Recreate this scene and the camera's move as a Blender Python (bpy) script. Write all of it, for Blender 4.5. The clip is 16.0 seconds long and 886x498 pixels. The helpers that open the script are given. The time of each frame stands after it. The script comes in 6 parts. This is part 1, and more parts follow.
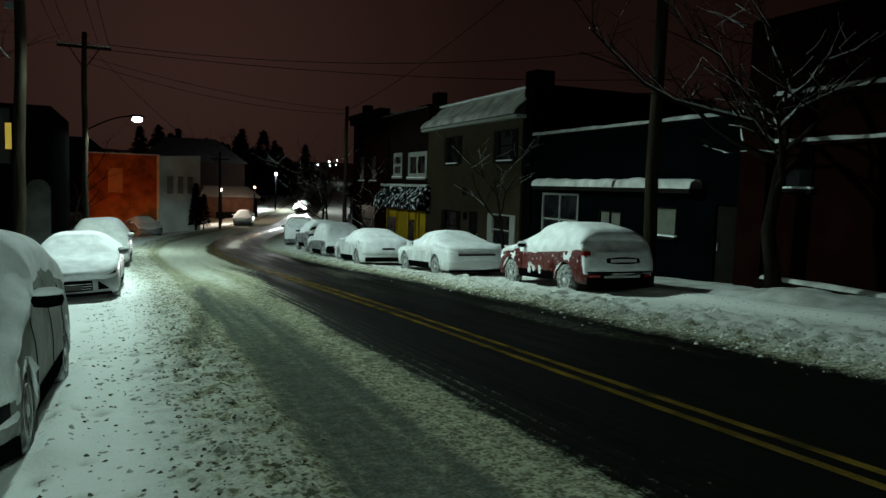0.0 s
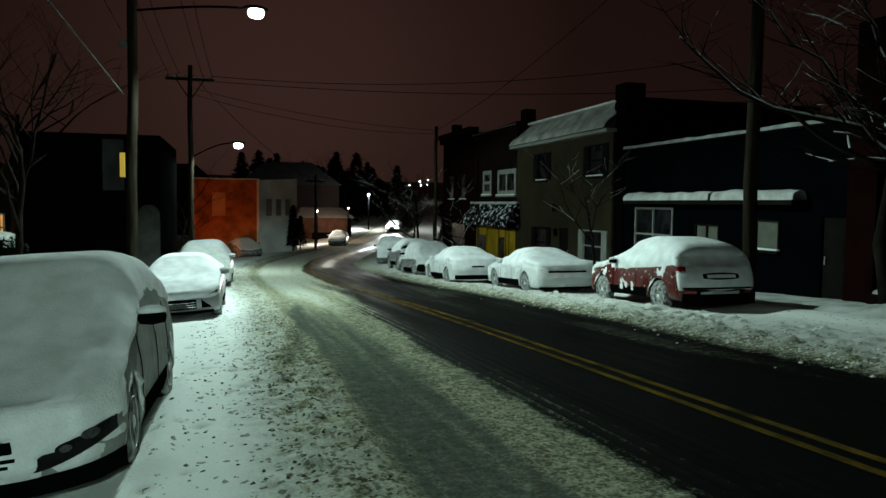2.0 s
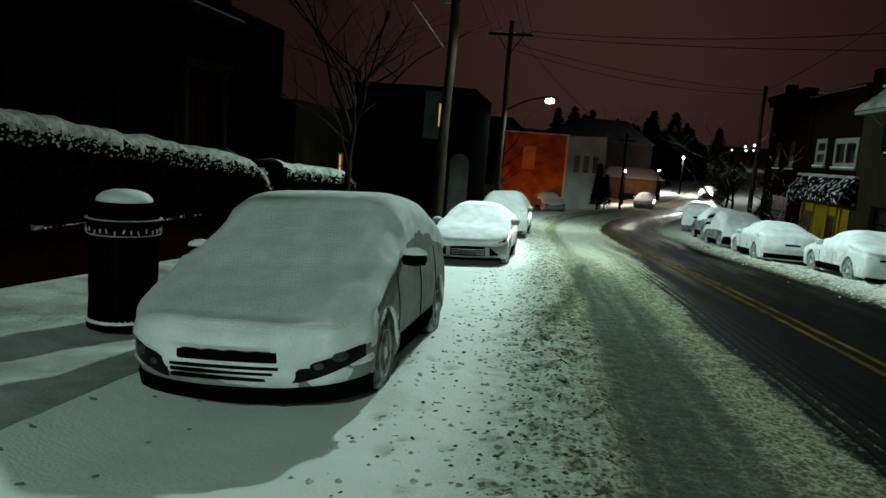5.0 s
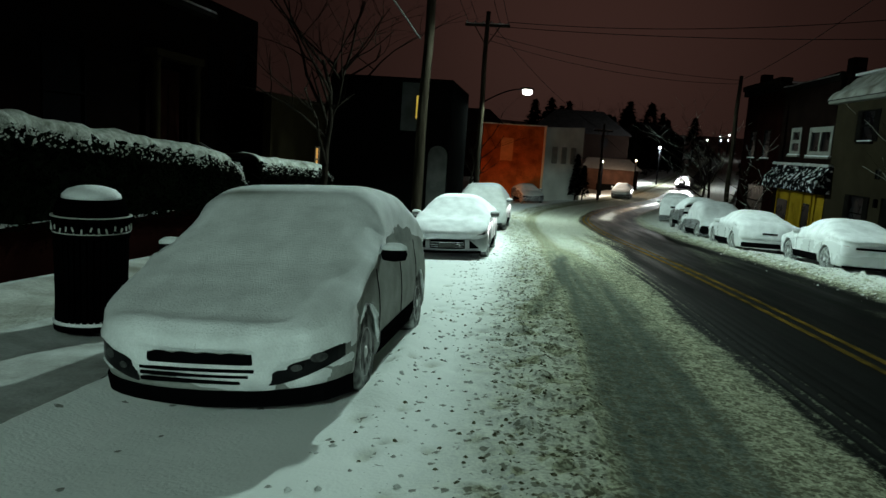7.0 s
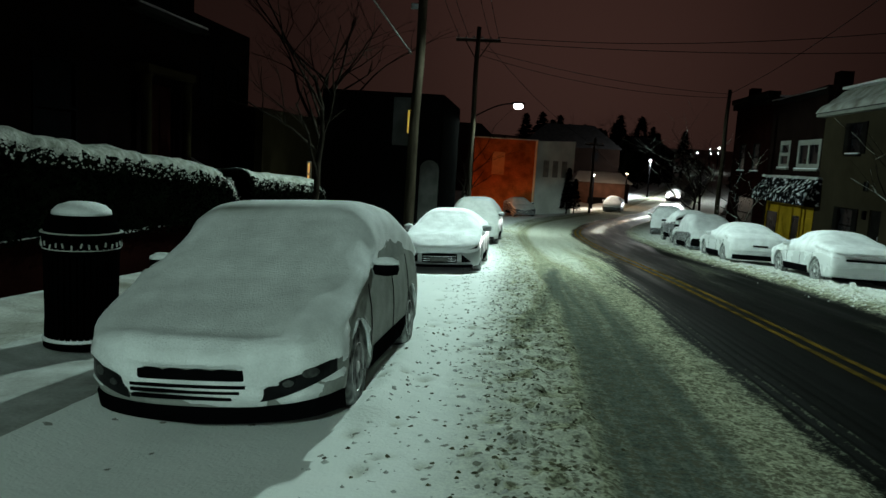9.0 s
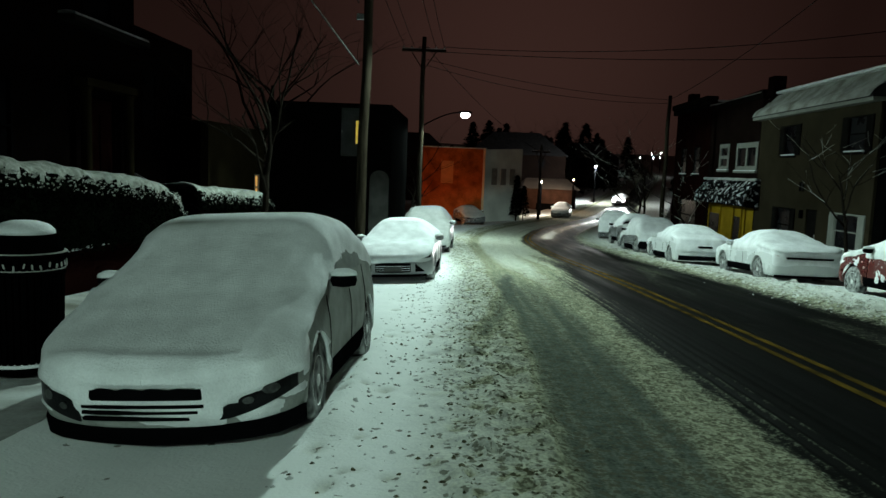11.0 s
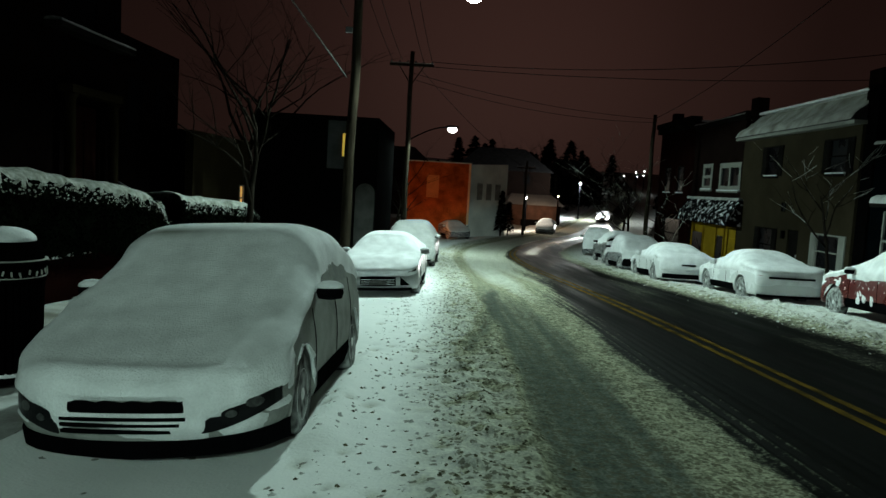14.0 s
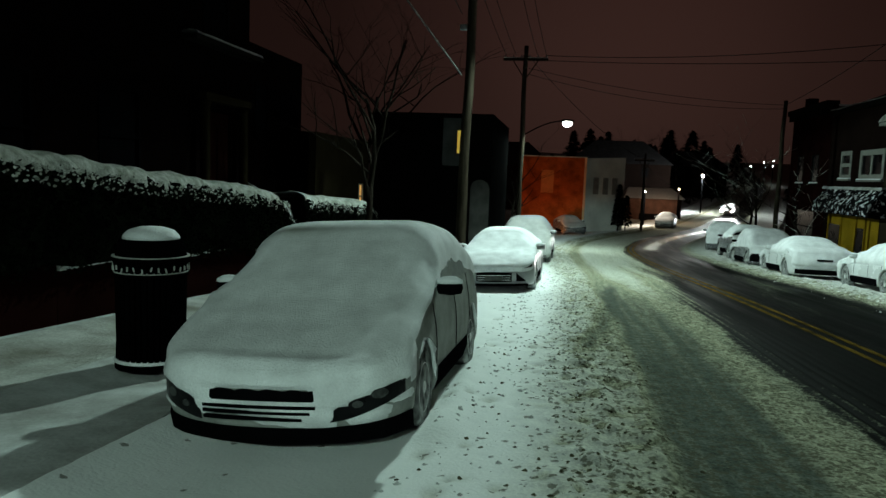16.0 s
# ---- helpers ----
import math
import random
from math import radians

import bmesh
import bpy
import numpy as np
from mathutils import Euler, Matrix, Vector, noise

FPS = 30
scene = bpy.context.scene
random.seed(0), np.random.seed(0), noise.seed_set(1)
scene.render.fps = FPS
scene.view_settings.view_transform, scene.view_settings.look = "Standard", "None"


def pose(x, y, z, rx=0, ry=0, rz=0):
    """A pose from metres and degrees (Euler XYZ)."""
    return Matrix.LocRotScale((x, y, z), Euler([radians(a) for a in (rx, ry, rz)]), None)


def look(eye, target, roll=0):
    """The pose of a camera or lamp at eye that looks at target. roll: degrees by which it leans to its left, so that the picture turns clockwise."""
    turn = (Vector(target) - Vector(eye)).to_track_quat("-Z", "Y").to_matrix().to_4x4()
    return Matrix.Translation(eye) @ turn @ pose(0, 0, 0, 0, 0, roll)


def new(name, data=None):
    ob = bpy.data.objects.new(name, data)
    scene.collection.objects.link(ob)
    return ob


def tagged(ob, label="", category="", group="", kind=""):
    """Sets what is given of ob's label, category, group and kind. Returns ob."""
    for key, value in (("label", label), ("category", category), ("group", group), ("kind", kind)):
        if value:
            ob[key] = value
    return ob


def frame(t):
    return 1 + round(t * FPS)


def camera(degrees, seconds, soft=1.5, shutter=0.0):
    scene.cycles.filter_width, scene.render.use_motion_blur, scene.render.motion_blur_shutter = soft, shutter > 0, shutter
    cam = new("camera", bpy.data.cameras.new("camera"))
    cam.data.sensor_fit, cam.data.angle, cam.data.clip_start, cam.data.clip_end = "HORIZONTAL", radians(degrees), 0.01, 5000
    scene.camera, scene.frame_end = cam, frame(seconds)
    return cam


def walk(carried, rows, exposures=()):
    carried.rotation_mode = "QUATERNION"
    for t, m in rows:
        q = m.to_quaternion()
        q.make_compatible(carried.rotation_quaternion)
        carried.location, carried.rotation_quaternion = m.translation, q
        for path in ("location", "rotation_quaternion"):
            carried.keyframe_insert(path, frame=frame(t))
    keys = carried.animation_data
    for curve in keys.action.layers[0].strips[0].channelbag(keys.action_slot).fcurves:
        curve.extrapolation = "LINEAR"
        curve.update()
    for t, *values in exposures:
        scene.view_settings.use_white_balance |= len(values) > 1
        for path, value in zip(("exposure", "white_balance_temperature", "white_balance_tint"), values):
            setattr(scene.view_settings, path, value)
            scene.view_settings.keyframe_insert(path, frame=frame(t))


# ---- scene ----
from mathutils import bvhtree
cam = camera(62.8, 16.0)

# place of the camera: x across the street (right), y along it, z up
PATH = [  # seconds, x, y, z, tilt, yaw, roll
    (0, -0.273, -0.521, 1.679, 85.20, -23.21, 1.84),
    (0.5, -0.290, -0.513, 1.674, 85.51, -20.94, 2.01),
    (1, -0.296, -0.503, 1.676, 85.83, -18.08, 1.44),
    (1.5, -0.251, -0.497, 1.683, 86.46, -16.73, 1.05),
    (2, -0.217, -0.554, 1.671, 86.45, -15.97, 0.61),
    (2.5, -0.170, -0.478, 1.662, 85.27, -14.23, 0.20),
    (3, -0.074, -0.428, 1.664, 84.59, -7.26, 2.06),
    (3.5, 0.061, -0.417, 1.683, 84.54, -5.18, 2.33),
    (4, 0.162, -0.391, 1.682, 83.68, 4.11, 4.14),
    (4.2, 0.233, -0.440, 1.701, 83.27, 7.75, 4.40),
    (6.3, 0.181, -0.222, 1.679, 80.94, 7.51, 4.02),
    (6.5, 0.189, -0.214, 1.680, 81.00, 6.95, 3.85),
    (7, 0.178, -0.209, 1.686, 81.65, 6.03, 3.81),
    (7.5, 0.168, -0.203, 1.684, 82.08, 5.90, 4.12),
    (8, 0.162, -0.215, 1.685, 82.43, 6.98, 3.65),
    (8.5, 0.171, -0.202, 1.679, 82.69, 6.54, 3.58),
    (9, 0.182, -0.211, 1.688, 82.79, 5.49, 3.55),
    (9.5, 0.239, -0.209, 1.682, 82.86, 6.09, 3.41),
    (10, 0.247, -0.207, 1.686, 83.13, 3.10, 3.00),
    (10.2, 0.202, -0.206, 1.680, 83.47, 2.69, 2.33),
    (12.3, 0.086, -0.165, 1.668, 84.02, 0.29, 3.15),
    (12.5, 0.080, -0.147, 1.662, 84.27, 0.32, 3.05),
    (13, 0.088, -0.193, 1.678, 84.59, 0.66, 2.93),
    (13.5, 0.080, -0.165, 1.664, 84.56, 0.83, 3.02),
    (14, 0.085, -0.161, 1.665, 84.93, 0.40, 3.35),
    (14.5, 0.082, -0.168, 1.662, 85.05, 0.98, 2.91),
    (15, 0.068, -0.178, 1.659, 84.79, 2.04, 3.04),
    (15.5, 0.046, -0.180, 1.658, 84.37, 5.37, 2.73),
    (16, 0.047, -0.182, 1.662, 84.18, 9.40, 2.17),
]
walk(cam, [(t, pose(x, y, z, tilt, 0, yaw) @ pose(0, 0, 0, 0, 0, roll)) for t, x, y, z, tilt, yaw, roll in PATH],
     exposures=((0, -0.22), (0.5, -0.16), (1, -0.12), (2, -0.06), (3, 0.0), (10, 0.0), (12.3, -0.06), (16, -0.10)))

# a dim brown city sky with no moon
world = bpy.data.worlds.new("night_sky")
scene.world = world
world.use_nodes = True
wn, wl = world.node_tree.nodes, world.node_tree.links
wbg = wn["Background"]
wtc, wsep, wramp = wn.new("ShaderNodeTexCoord"), wn.new("ShaderNodeSeparateXYZ"), wn.new("ShaderNodeValToRGB")
wl.new(wtc.outputs["Generated"], wsep.inputs[0])
wl.new(wsep.outputs["Z"], wramp.inputs[0])
wramp.color_ramp.elements[0].position, wramp.color_ramp.elements[0].color = 0.0, (0.030, 0.0145, 0.0115, 1)
wramp.color_ramp.elements[1].position, wramp.color_ramp.elements[1].color = 0.55, (0.014, 0.0055, 0.0045, 1)
wdot = wn.new("ShaderNodeVectorMath")
wdot.operation = "DOT_PRODUCT"
wdot.inputs[1].default_value = Vector((0.07, 1.0, 0.22)).normalized()
wl.new(wtc.outputs["Generated"], wdot.inputs[0])
wside = wn.new("ShaderNodeValToRGB")        # the snowy air glows most over the lit street
for k, (at, v) in enumerate(((0.70, 0.30), (0.93, 0.50), (0.975, 0.90), (1.0, 1.40))):
    e = wside.color_ramp.elements[k] if k < 2 else wside.color_ramp.elements.new(at)
    e.position, e.color = at, (v, v, v, 1)
wl.new(wdot.outputs["Value"], wside.inputs[0])
wmul = wn.new("ShaderNodeMix")
wmul.data_type, wmul.blend_type = "RGBA", "MULTIPLY"
wmul.inputs[0].default_value = 1.0
wl.new(wramp.outputs[0], wmul.inputs[6])
wl.new(wside.outputs[0], wmul.inputs[7])
wl.new(wmul.outputs[2], wbg.inputs["Color"])
wbg.inputs["Strength"].default_value = 1.0

LAMP_TINT = (0.68, 1.0, 0.87)
NEWER_TINT = (0.71, 1.0, 0.915)


def lamp_light(name, place, watts, tint=LAMP_TINT, radius=0.12):
    data = bpy.data.lights.new(name, "POINT")
    data.energy, data.color, data.shadow_soft_size = watts, tint, radius
    ob = new(name, data)
    ob.location = place
    return ob


def spot_light(name, eye, target, watts, tint, angle, blend=0.6, radius=0.08):
    data = bpy.data.lights.new(name, "SPOT")
    data.energy, data.color, data.shadow_soft_size, data.spot_size, data.spot_blend = watts, tint, radius, radians(angle), blend
    ob = new(name, data)
    ob.matrix_world = look(eye, target)
    return ob


spot_light("street_lamp_and_fill_light", (0.42, 21.3, 7.40), (1.6, 19.5, 0.0), 5200, NEWER_TINT, 142, 0.30, 0.12)
spot_light("street_lamp_and_fill_light", (0.42, 21.3, 7.40), (0.2, 4.0, 0.3), 3400, LAMP_TINT, 62, 1.0, 0.12)    # added fill spot at the same lamp head, to brighten the foreground
# another added fill spot there, to brighten the red car's side
spot_light("street_lamp_and_fill_light", (0.42, 21.3, 7.40), (9.3, 15.0, 0.3), 2300, LAMP_TINT, 46, 1.0, 0.12)
spot_light("street_lamp_and_fill_light", (-0.10, 38.0, 4.42), (1.2, 37.5, -2.0), 2900, NEWER_TINT, 172, 0.12, 0.12)
spot_light("street_lamp_and_fill_light", (0.42, -14.0, 8.0), (0.42, -13.9, 0.0), 5400, LAMP_TINT, 151, 0.15, 0.12)
spot_light("flood_light", (-2.6, 54.6, -2.0), (-0.9, 60.8, -0.1), 290, (1.0, 0.30, 0.06), 120)
lamp_light("far_lamp_light", (12.0, 81.2, 0.90), 200, (1.0, 0.62, 0.35))
lamp_light("far_lamp_light", (7.9, 74.2, 0.70), 800, (1.0, 0.88, 0.70))
lamp_light("far_lamp_light", (17.7, 100.0, 2.60), 4200, (0.9, 1.0, 0.95))
spot_light("headlight_beam", (19.6, 96.0, -1.35), (8.5, 55.0, -2.4), 16000, (0.92, 1.0, 0.97), 20)
spot_light("headlight_beam", (21.0, 96.4, -1.35), (12.5, 68.0, -2.5), 16000, (0.92, 1.0, 0.97), 20)


# ---- the lie of the land ----
def smooth(a, b, v):
    t = np.clip((np.asarray(v, float) - a) / (b - a), 0, 1)
    return t * t * (3 - 2 * t)


LAND_Y = [-400, -50, 30, 45, 60, 75, 95, 130, 200, 300, 600, 3000]
LAND_Z = [21.6, 2.7, -1.62, -2.25, -2.50, -2.62, -2.2, -1.3, 1.6, 7.0, 20.0, 30.0]
BEND_Y = [-400, 14, 20, 25, 30, 36, 42, 48, 54, 60, 70, 82, 100, 121, 180, 200, 3000]
BEND_X = [4.25, 4.25, 4.08, 3.85, 3.65, 3.48, 3.70, 4.6, 6.1, 8.0, 11.7, 15.6, 21.0, 27.0, 43.0, 48.5, 600.0]


def land(y):
    return sum(np.interp(np.asarray(y, float) + d, LAND_Y, LAND_Z) for d in (-4, -2, 0, 2, 4)) / 5


def centre(y):
    return sum(np.interp(np.asarray(y, float) + d, BEND_Y, BEND_X) for d in (-4, -2, 0, 2, 4)) / 5


def camber(u):
    """Fall of the roadway towards its near gutter; u is metres to the right of the centre line."""
    return -0.055 * np.clip(-3.83 - np.asarray(u, float), 0, 3.3)


def road_z(x, y):
    return float(land(y) + camber(x - centre(y)))


def on_road(x, y, turn=0.0, lift=0.0):
    """The pose of a thing that stands on the roadway, facing along it; turn in degrees."""
    slope = math.degrees(math.atan2(float(land(y + 1) - land(y - 1)), 2))
    lean = -3.15 if x - float(centre(y)) < -4.2 and y < 60 else 0.0
    return pose(x, y, road_z(x, y) + lift, slope, 0, 0) @ pose(0, 0, 0, 0, lean, turn)


def vnoise(x, y, size, seed=0):
    """Smooth value noise, 0 to 1."""
    x, y = np.asarray(x, float) / size, np.asarray(y, float) / size
    i, j = np.floor(x).astype(np.int64), np.floor(y).astype(np.int64)
    fx, fy = x - i, y - j
    fx, fy = fx * fx * (3 - 2 * fx), fy * fy * (3 - 2 * fy)

    def h(a, b):
        n = (a * 374761393 + b * 668265263 + seed * 1274126177) & 0xFFFFFFFF
        n = ((n ^ (n >> 13)) * 1103515245) & 0xFFFFFFFF
        n = ((n ^ (n >> 16)) * 2246822519) & 0xFFFFFFFF
        return ((n ^ (n >> 15)) & 0xFFFFFF) / 0xFFFFFF

    return (h(i, j) * (1 - fx) + h(i + 1, j) * fx) * (1 - fy) + (h(i, j + 1) * (1 - fx) + h(i + 1, j + 1) * fx) * fy


def fractal(x, y, size, seed=0, octaves=3):
    total, weight = 0.0, 0.0
    for k in range(octaves):
        total = total + vnoise(x, y, size / 2 ** k, seed + 7 * k) / 2 ** k
        weight += 1 / 2 ** k
    return total / weight


# ---- materials ----
def material(name, base, rough=0.7, metal=0.0, var=0.25, size=0.6, bump=0.15, fine=40.0, other=None, snow=0.0, stretch=(1, 1, 1), spec=0.5, snow_size=7.0, depth=0.01):
    """A procedural surface: base colour with two scales of variation and fine relief. other: a second colour that the
    large variation mixes in. snow: share of the surface that carries stuck snow."""
    m = bpy.data.materials.new(name)
    m.use_nodes = True
    nt = m.node_tree
    bsdf = nt.nodes["Principled BSDF"]
    geo = nt.nodes.new("ShaderNodeNewGeometry")
    mapping = nt.nodes.new("ShaderNodeMapping")
    mapping.inputs["Scale"].default_value = stretch
    nt.links.new(geo.outputs["Position"], mapping.inputs["Vector"])

    def noise_node(scale, detail=4):
        n = nt.nodes.new("ShaderNodeTexNoise")
        n.inputs["Scale"].default_value, n.inputs["Detail"].default_value = scale, detail
        nt.links.new(mapping.outputs[0], n.inputs["Vector"])
        return n

    def ramp(src, a, b, ca, cb):
        r = nt.nodes.new("ShaderNodeValToRGB")
        r.color_ramp.elements[0].position, r.color_ramp.elements[1].position = a, b
        r.color_ramp.elements[0].color, r.color_ramp.elements[1].color = (*ca, 1), (*cb, 1)
        nt.links.new(src, r.inputs[0])
        return r

    big, small = noise_node(1 / size), noise_node(fine, 5)
    dark = tuple(c * (1 - var) for c in base)
    light = tuple(min(1, c * (1 + var * 0.6)) for c in base)
    col = ramp(big.outputs["Fac"], 0.32, 0.68, other or dark, light)
    grain = ramp(small.outputs["Fac"], 0.3, 0.7, (1 - var * 0.7,) * 3, (1, 1, 1))
    mul = nt.nodes.new("ShaderNodeMix")
    mul.data_type, mul.blend_type = "RGBA", "MULTIPLY"
    mul.inputs[0].default_value = 1.0
    nt.links.new(col.outputs[0], mul.inputs[6])
    nt.links.new(grain.outputs[0], mul.inputs[7])
    out = mul.outputs[2]
    bsdf.inputs["Metallic"].default_value = metal
    bsdf.inputs["Specular IOR Level"].default_value = spec * (0.0 if rough >= 0.6 else 1.0)
    rr = ramp(big.outputs["Fac"], 0.3, 0.7, (max(0.03, rough - 0.1),) * 3, (min(1, rough + 0.1),) * 3)
    rough_out = rr.outputs[0]
    if snow:
        patch = noise_node(snow_size, 8)
        cover = ramp(patch.outputs["Fac"], 0.47 + (snow - 0.5) * 0.36, 0.53 + (snow - 0.5) * 0.36, (0, 0, 0), (1, 1, 1))
        inv = nt.nodes.new("ShaderNodeInvert")
        nt.links.new(cover.outputs[0], inv.inputs["Color"])
        over = nt.nodes.new("ShaderNodeMix")
        over.data_type = "RGBA"
        nt.links.new(inv.outputs[0], over.inputs[0])
        nt.links.new(out, over.inputs[6])
        over.inputs[7].default_value = (0.80, 0.82, 0.83, 1)
        out = over.outputs[2]
        keep = nt.nodes.new("ShaderNodeMix")
        keep.data_type = "RGBA"
        nt.links.new(inv.outputs[0], keep.inputs[0])
        nt.links.new(rough_out, keep.inputs[6])
        keep.inputs[7].default_value = (0.9, 0.9, 0.9, 1)
        rough_out = keep.outputs[2]
    nt.links.new(out, bsdf.inputs["Base Color"])
    nt.links.new(rough_out, bsdf.inputs["Roughness"])
    if bump:
        b = nt.nodes.new("ShaderNodeBump")
        b.inputs["Strength"].default_value, b.inputs["Distance"].default_value = bump, depth
        nt.links.new(small.outputs["Fac"], b.inputs["Height"])
        nt.links.new(b.outputs[0], bsdf.inputs["Normal"])
    return m


def glow(name, colour, strength):
    m = bpy.data.materials.new(name)
    m.use_nodes = True
    b = m.node_tree.nodes["Principled BSDF"]
    b.inputs["Base Color"].default_value = (*colour, 1)
    b.inputs["Emission Color"].default_value, b.inputs["Emission Strength"].default_value = (*colour, 1), strength
    return m


SNOW = material("snow", (0.82, 0.84, 0.85), 0.92, var=0.12, size=0.22, bump=0.8, fine=46, depth=0.018)
CAR_SNOW = material("car_snow", (0.84, 0.86, 0.87), 0.92, var=0.14, size=0.25, bump=0.8, fine=62, depth=0.013)


def shade_snow(mat, amount):
    """Lets the colour of a snow turn greyer, for painted shade and almost bare patches, by the mesh's own 'thin'
    values.
    """
    nt = mat.node_tree
    slot = nt.nodes["Principled BSDF"].inputs["Base Color"]
    src = slot.links[0].from_socket
    thin, mul = nt.nodes.new("ShaderNodeAttribute"), nt.nodes.new("ShaderNodeMix")
    thin.attribute_name = "thin"
    mul.data_type, mul.blend_type = "RGBA", "MULTIPLY"
    mul.clamp_factor = False
    mul.inputs[7].default_value = (amount, amount, amount * 0.99, 1)
    nt.links.new(thin.outputs["Fac"], mul.inputs[0])
    nt.links.new(src, mul.inputs[6])
    nt.links.new(mul.outputs[2], slot)


shade_snow(CAR_SNOW, 0.85)
# trodden snow; also dims roof, bin and branch snow, for weak light there
GREY_SNOW = material("grey_trodden_and_dimmed_snow", (0.46, 0.47, 0.44), 0.9, var=0.3, size=0.7, bump=0.8, fine=24, other=(0.24, 0.235, 0.20), depth=0.02)
# snow speckled with leaves, also greyed for the weak light on the hedge
HEDGE_SNOW = material("dimmed_snow_among_leaves", (0.34, 0.35, 0.32), 0.9, var=0.35, size=0.12, bump=0.9, fine=30, other=(0.17, 0.18, 0.15), depth=0.02)
# trodden dirty snow; its grey also stands for weak light on ledges and copings
DULL_SNOW = material("trodden_and_dimmed_snow", (0.52, 0.54, 0.53), 0.9, var=0.25, size=0.5, bump=0.7, fine=30, other=(0.33, 0.33, 0.31))
SLUSH = material("slush_clods", (0.125, 0.12, 0.078), 0.75, var=0.5, size=0.12, bump=0.6, fine=45, other=(0.035, 0.032, 0.020))
BANK = material("ploughed_snow", (0.74, 0.75, 0.74), 0.9, var=0.25, size=0.3, bump=0.8, fine=25, other=(0.50, 0.48, 0.43))
BLACK = material("black_plastic", (0.003, 0.003, 0.0035), 0.62, var=0.3, bump=0.1, spec=0.08)
RUBBER = material("tyre_rubber", (0.02, 0.02, 0.02), 0.85, var=0.4, size=0.10, bump=0.5, other=(0.42, 0.43, 0.42))
ALLOY = material("alloy_rim", (0.66, 0.67, 0.66), 0.5, metal=0.2, var=0.25, size=0.1, bump=0.2)
GLASS = material("dark_window_glass", (0.004, 0.0045, 0.0055), 0.3, var=0.2, bump=0.0, spec=0.05)
FROSTED = material("window_glass_under_rime", (0.27, 0.28, 0.265), 0.85, var=0.25, size=0.2, bump=0.5, fine=60, other=(0.22, 0.23, 0.225))
LENS = material("headlamp_lens", (0.006, 0.006, 0.007), 0.35, var=0.3, size=0.1, bump=0.05, spec=0.12)
TAIL = material("red_tail_lamp", (0.28, 0.010, 0.008), 0.15, var=0.2, size=0.1, bump=0.05)
IRON = material("black_cast_iron", (0.0012, 0.0012, 0.0013), 0.7, var=0.4, size=0.2, bump=0.25)
WOOD_POLE = material("weathered_pole_wood", (0.026, 0.021, 0.015), 0.85, var=0.5, size=0.3, bump=0.6, fine=30, stretch=(3, 3, 0.25))
STEEL = material("galvanised_steel", (0.30, 0.31, 0.32), 0.45, metal=0.7, var=0.25, size=0.3, bump=0.1)
CABLE = material("cable_sheath", (0.02, 0.02, 0.02), 0.6, var=0.2, bump=0.0)
BARK = material("bark", (0.017, 0.014, 0.011), 0.9, var=0.45, size=0.25, bump=0.7, fine=35)
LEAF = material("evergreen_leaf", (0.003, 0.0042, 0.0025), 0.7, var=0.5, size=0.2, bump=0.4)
LAMP_GLASS = glow("lit_lamp_lens", (0.90, 1.0, 0.96), 60.0)


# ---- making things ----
# near-black stands for walls the lamps don't reach; the shade is in the colour
DIM_BRICK = material("unlit_dark_brick", (0.0032, 0.0021, 0.0019), 0.9, var=0.35, size=0.9, bump=0.4, fine=22)


def finish(name, verts, faces, mat, parent=None, label="", rounded=False, category="", kind="", group=""):
    me = bpy.data.meshes.new(name)
    me.from_pydata([tuple(map(float, v)) for v in verts], [], [tuple(map(int, f)) for f in faces])
    me.materials.append(mat)
    me.update()
    if rounded:
        me.polygons.foreach_set("use_smooth", [True] * len(me.polygons))
    ob = new(name, me)
    if parent is not None:
        ob.parent = parent
    return tagged(ob, label, category, group, kind)


def part(name, bm, mat, parent=None, label="", rounded=False, category="", kind="", group=""):
    me = bpy.data.meshes.new(name)
    bm.normal_update()
    bm.to_mesh(me)
    bm.free()
    me.materials.append(mat)
    if rounded:
        me.polygons.foreach_set("use_smooth", [True] * len(me.polygons))
    ob = new(name, me)
    if parent is not None:
        ob.parent = parent
    return tagged(ob, label, category, group, kind)


def thing(name, label, category, m=None, group="", kind=""):
    ob = new(name)
    ob.empty_display_size = 0.2
    if m is not None:
        ob.matrix_basis = m
    return tagged(ob, label, category, group, kind)


def box(x0, x1, y0, y1, z0, z1, bevel=0.0, bm=None):
    made = bm or bmesh.new()
    vs = [made.verts.new((x, y, z)) for x in (x0, x1) for y in (y0, y1) for z in (z0, z1)]
    for f in ((0, 1, 3, 2), (4, 6, 7, 5), (0, 4, 5, 1), (2, 3, 7, 6), (0, 2, 6, 4), (1, 5, 7, 3)):
        made.faces.new([vs[i] for i in f])
    if bevel and bm is None:
        bmesh.ops.bevel(made, geom=made.edges[:], offset=bevel, segments=2, affect="EDGES", profile=0.6)
    return made


def lathe(profile, sides=32, bm=None, centre_at=(0, 0, 0), closed=True):
    """Turns a profile of (radius, height) about the upright axis."""
    made = bm or bmesh.new()
    rings = []
    for r, z in profile:
        rings.append([made.verts.new((centre_at[0] + r * math.cos(2 * math.pi * k / sides), centre_at[1] + r * math.sin(2 * math.pi * k / sides), centre_at[2] + z)) for k in range(sides)])
    for a, b in zip(rings, rings[1:]):
        for k in range(sides):
            made.faces.new((a[k], a[(k + 1) % sides], b[(k + 1) % sides], b[k]))
    if closed:
        made.faces.new(rings[0][::-1])
        made.faces.new(rings[-1])
    return made


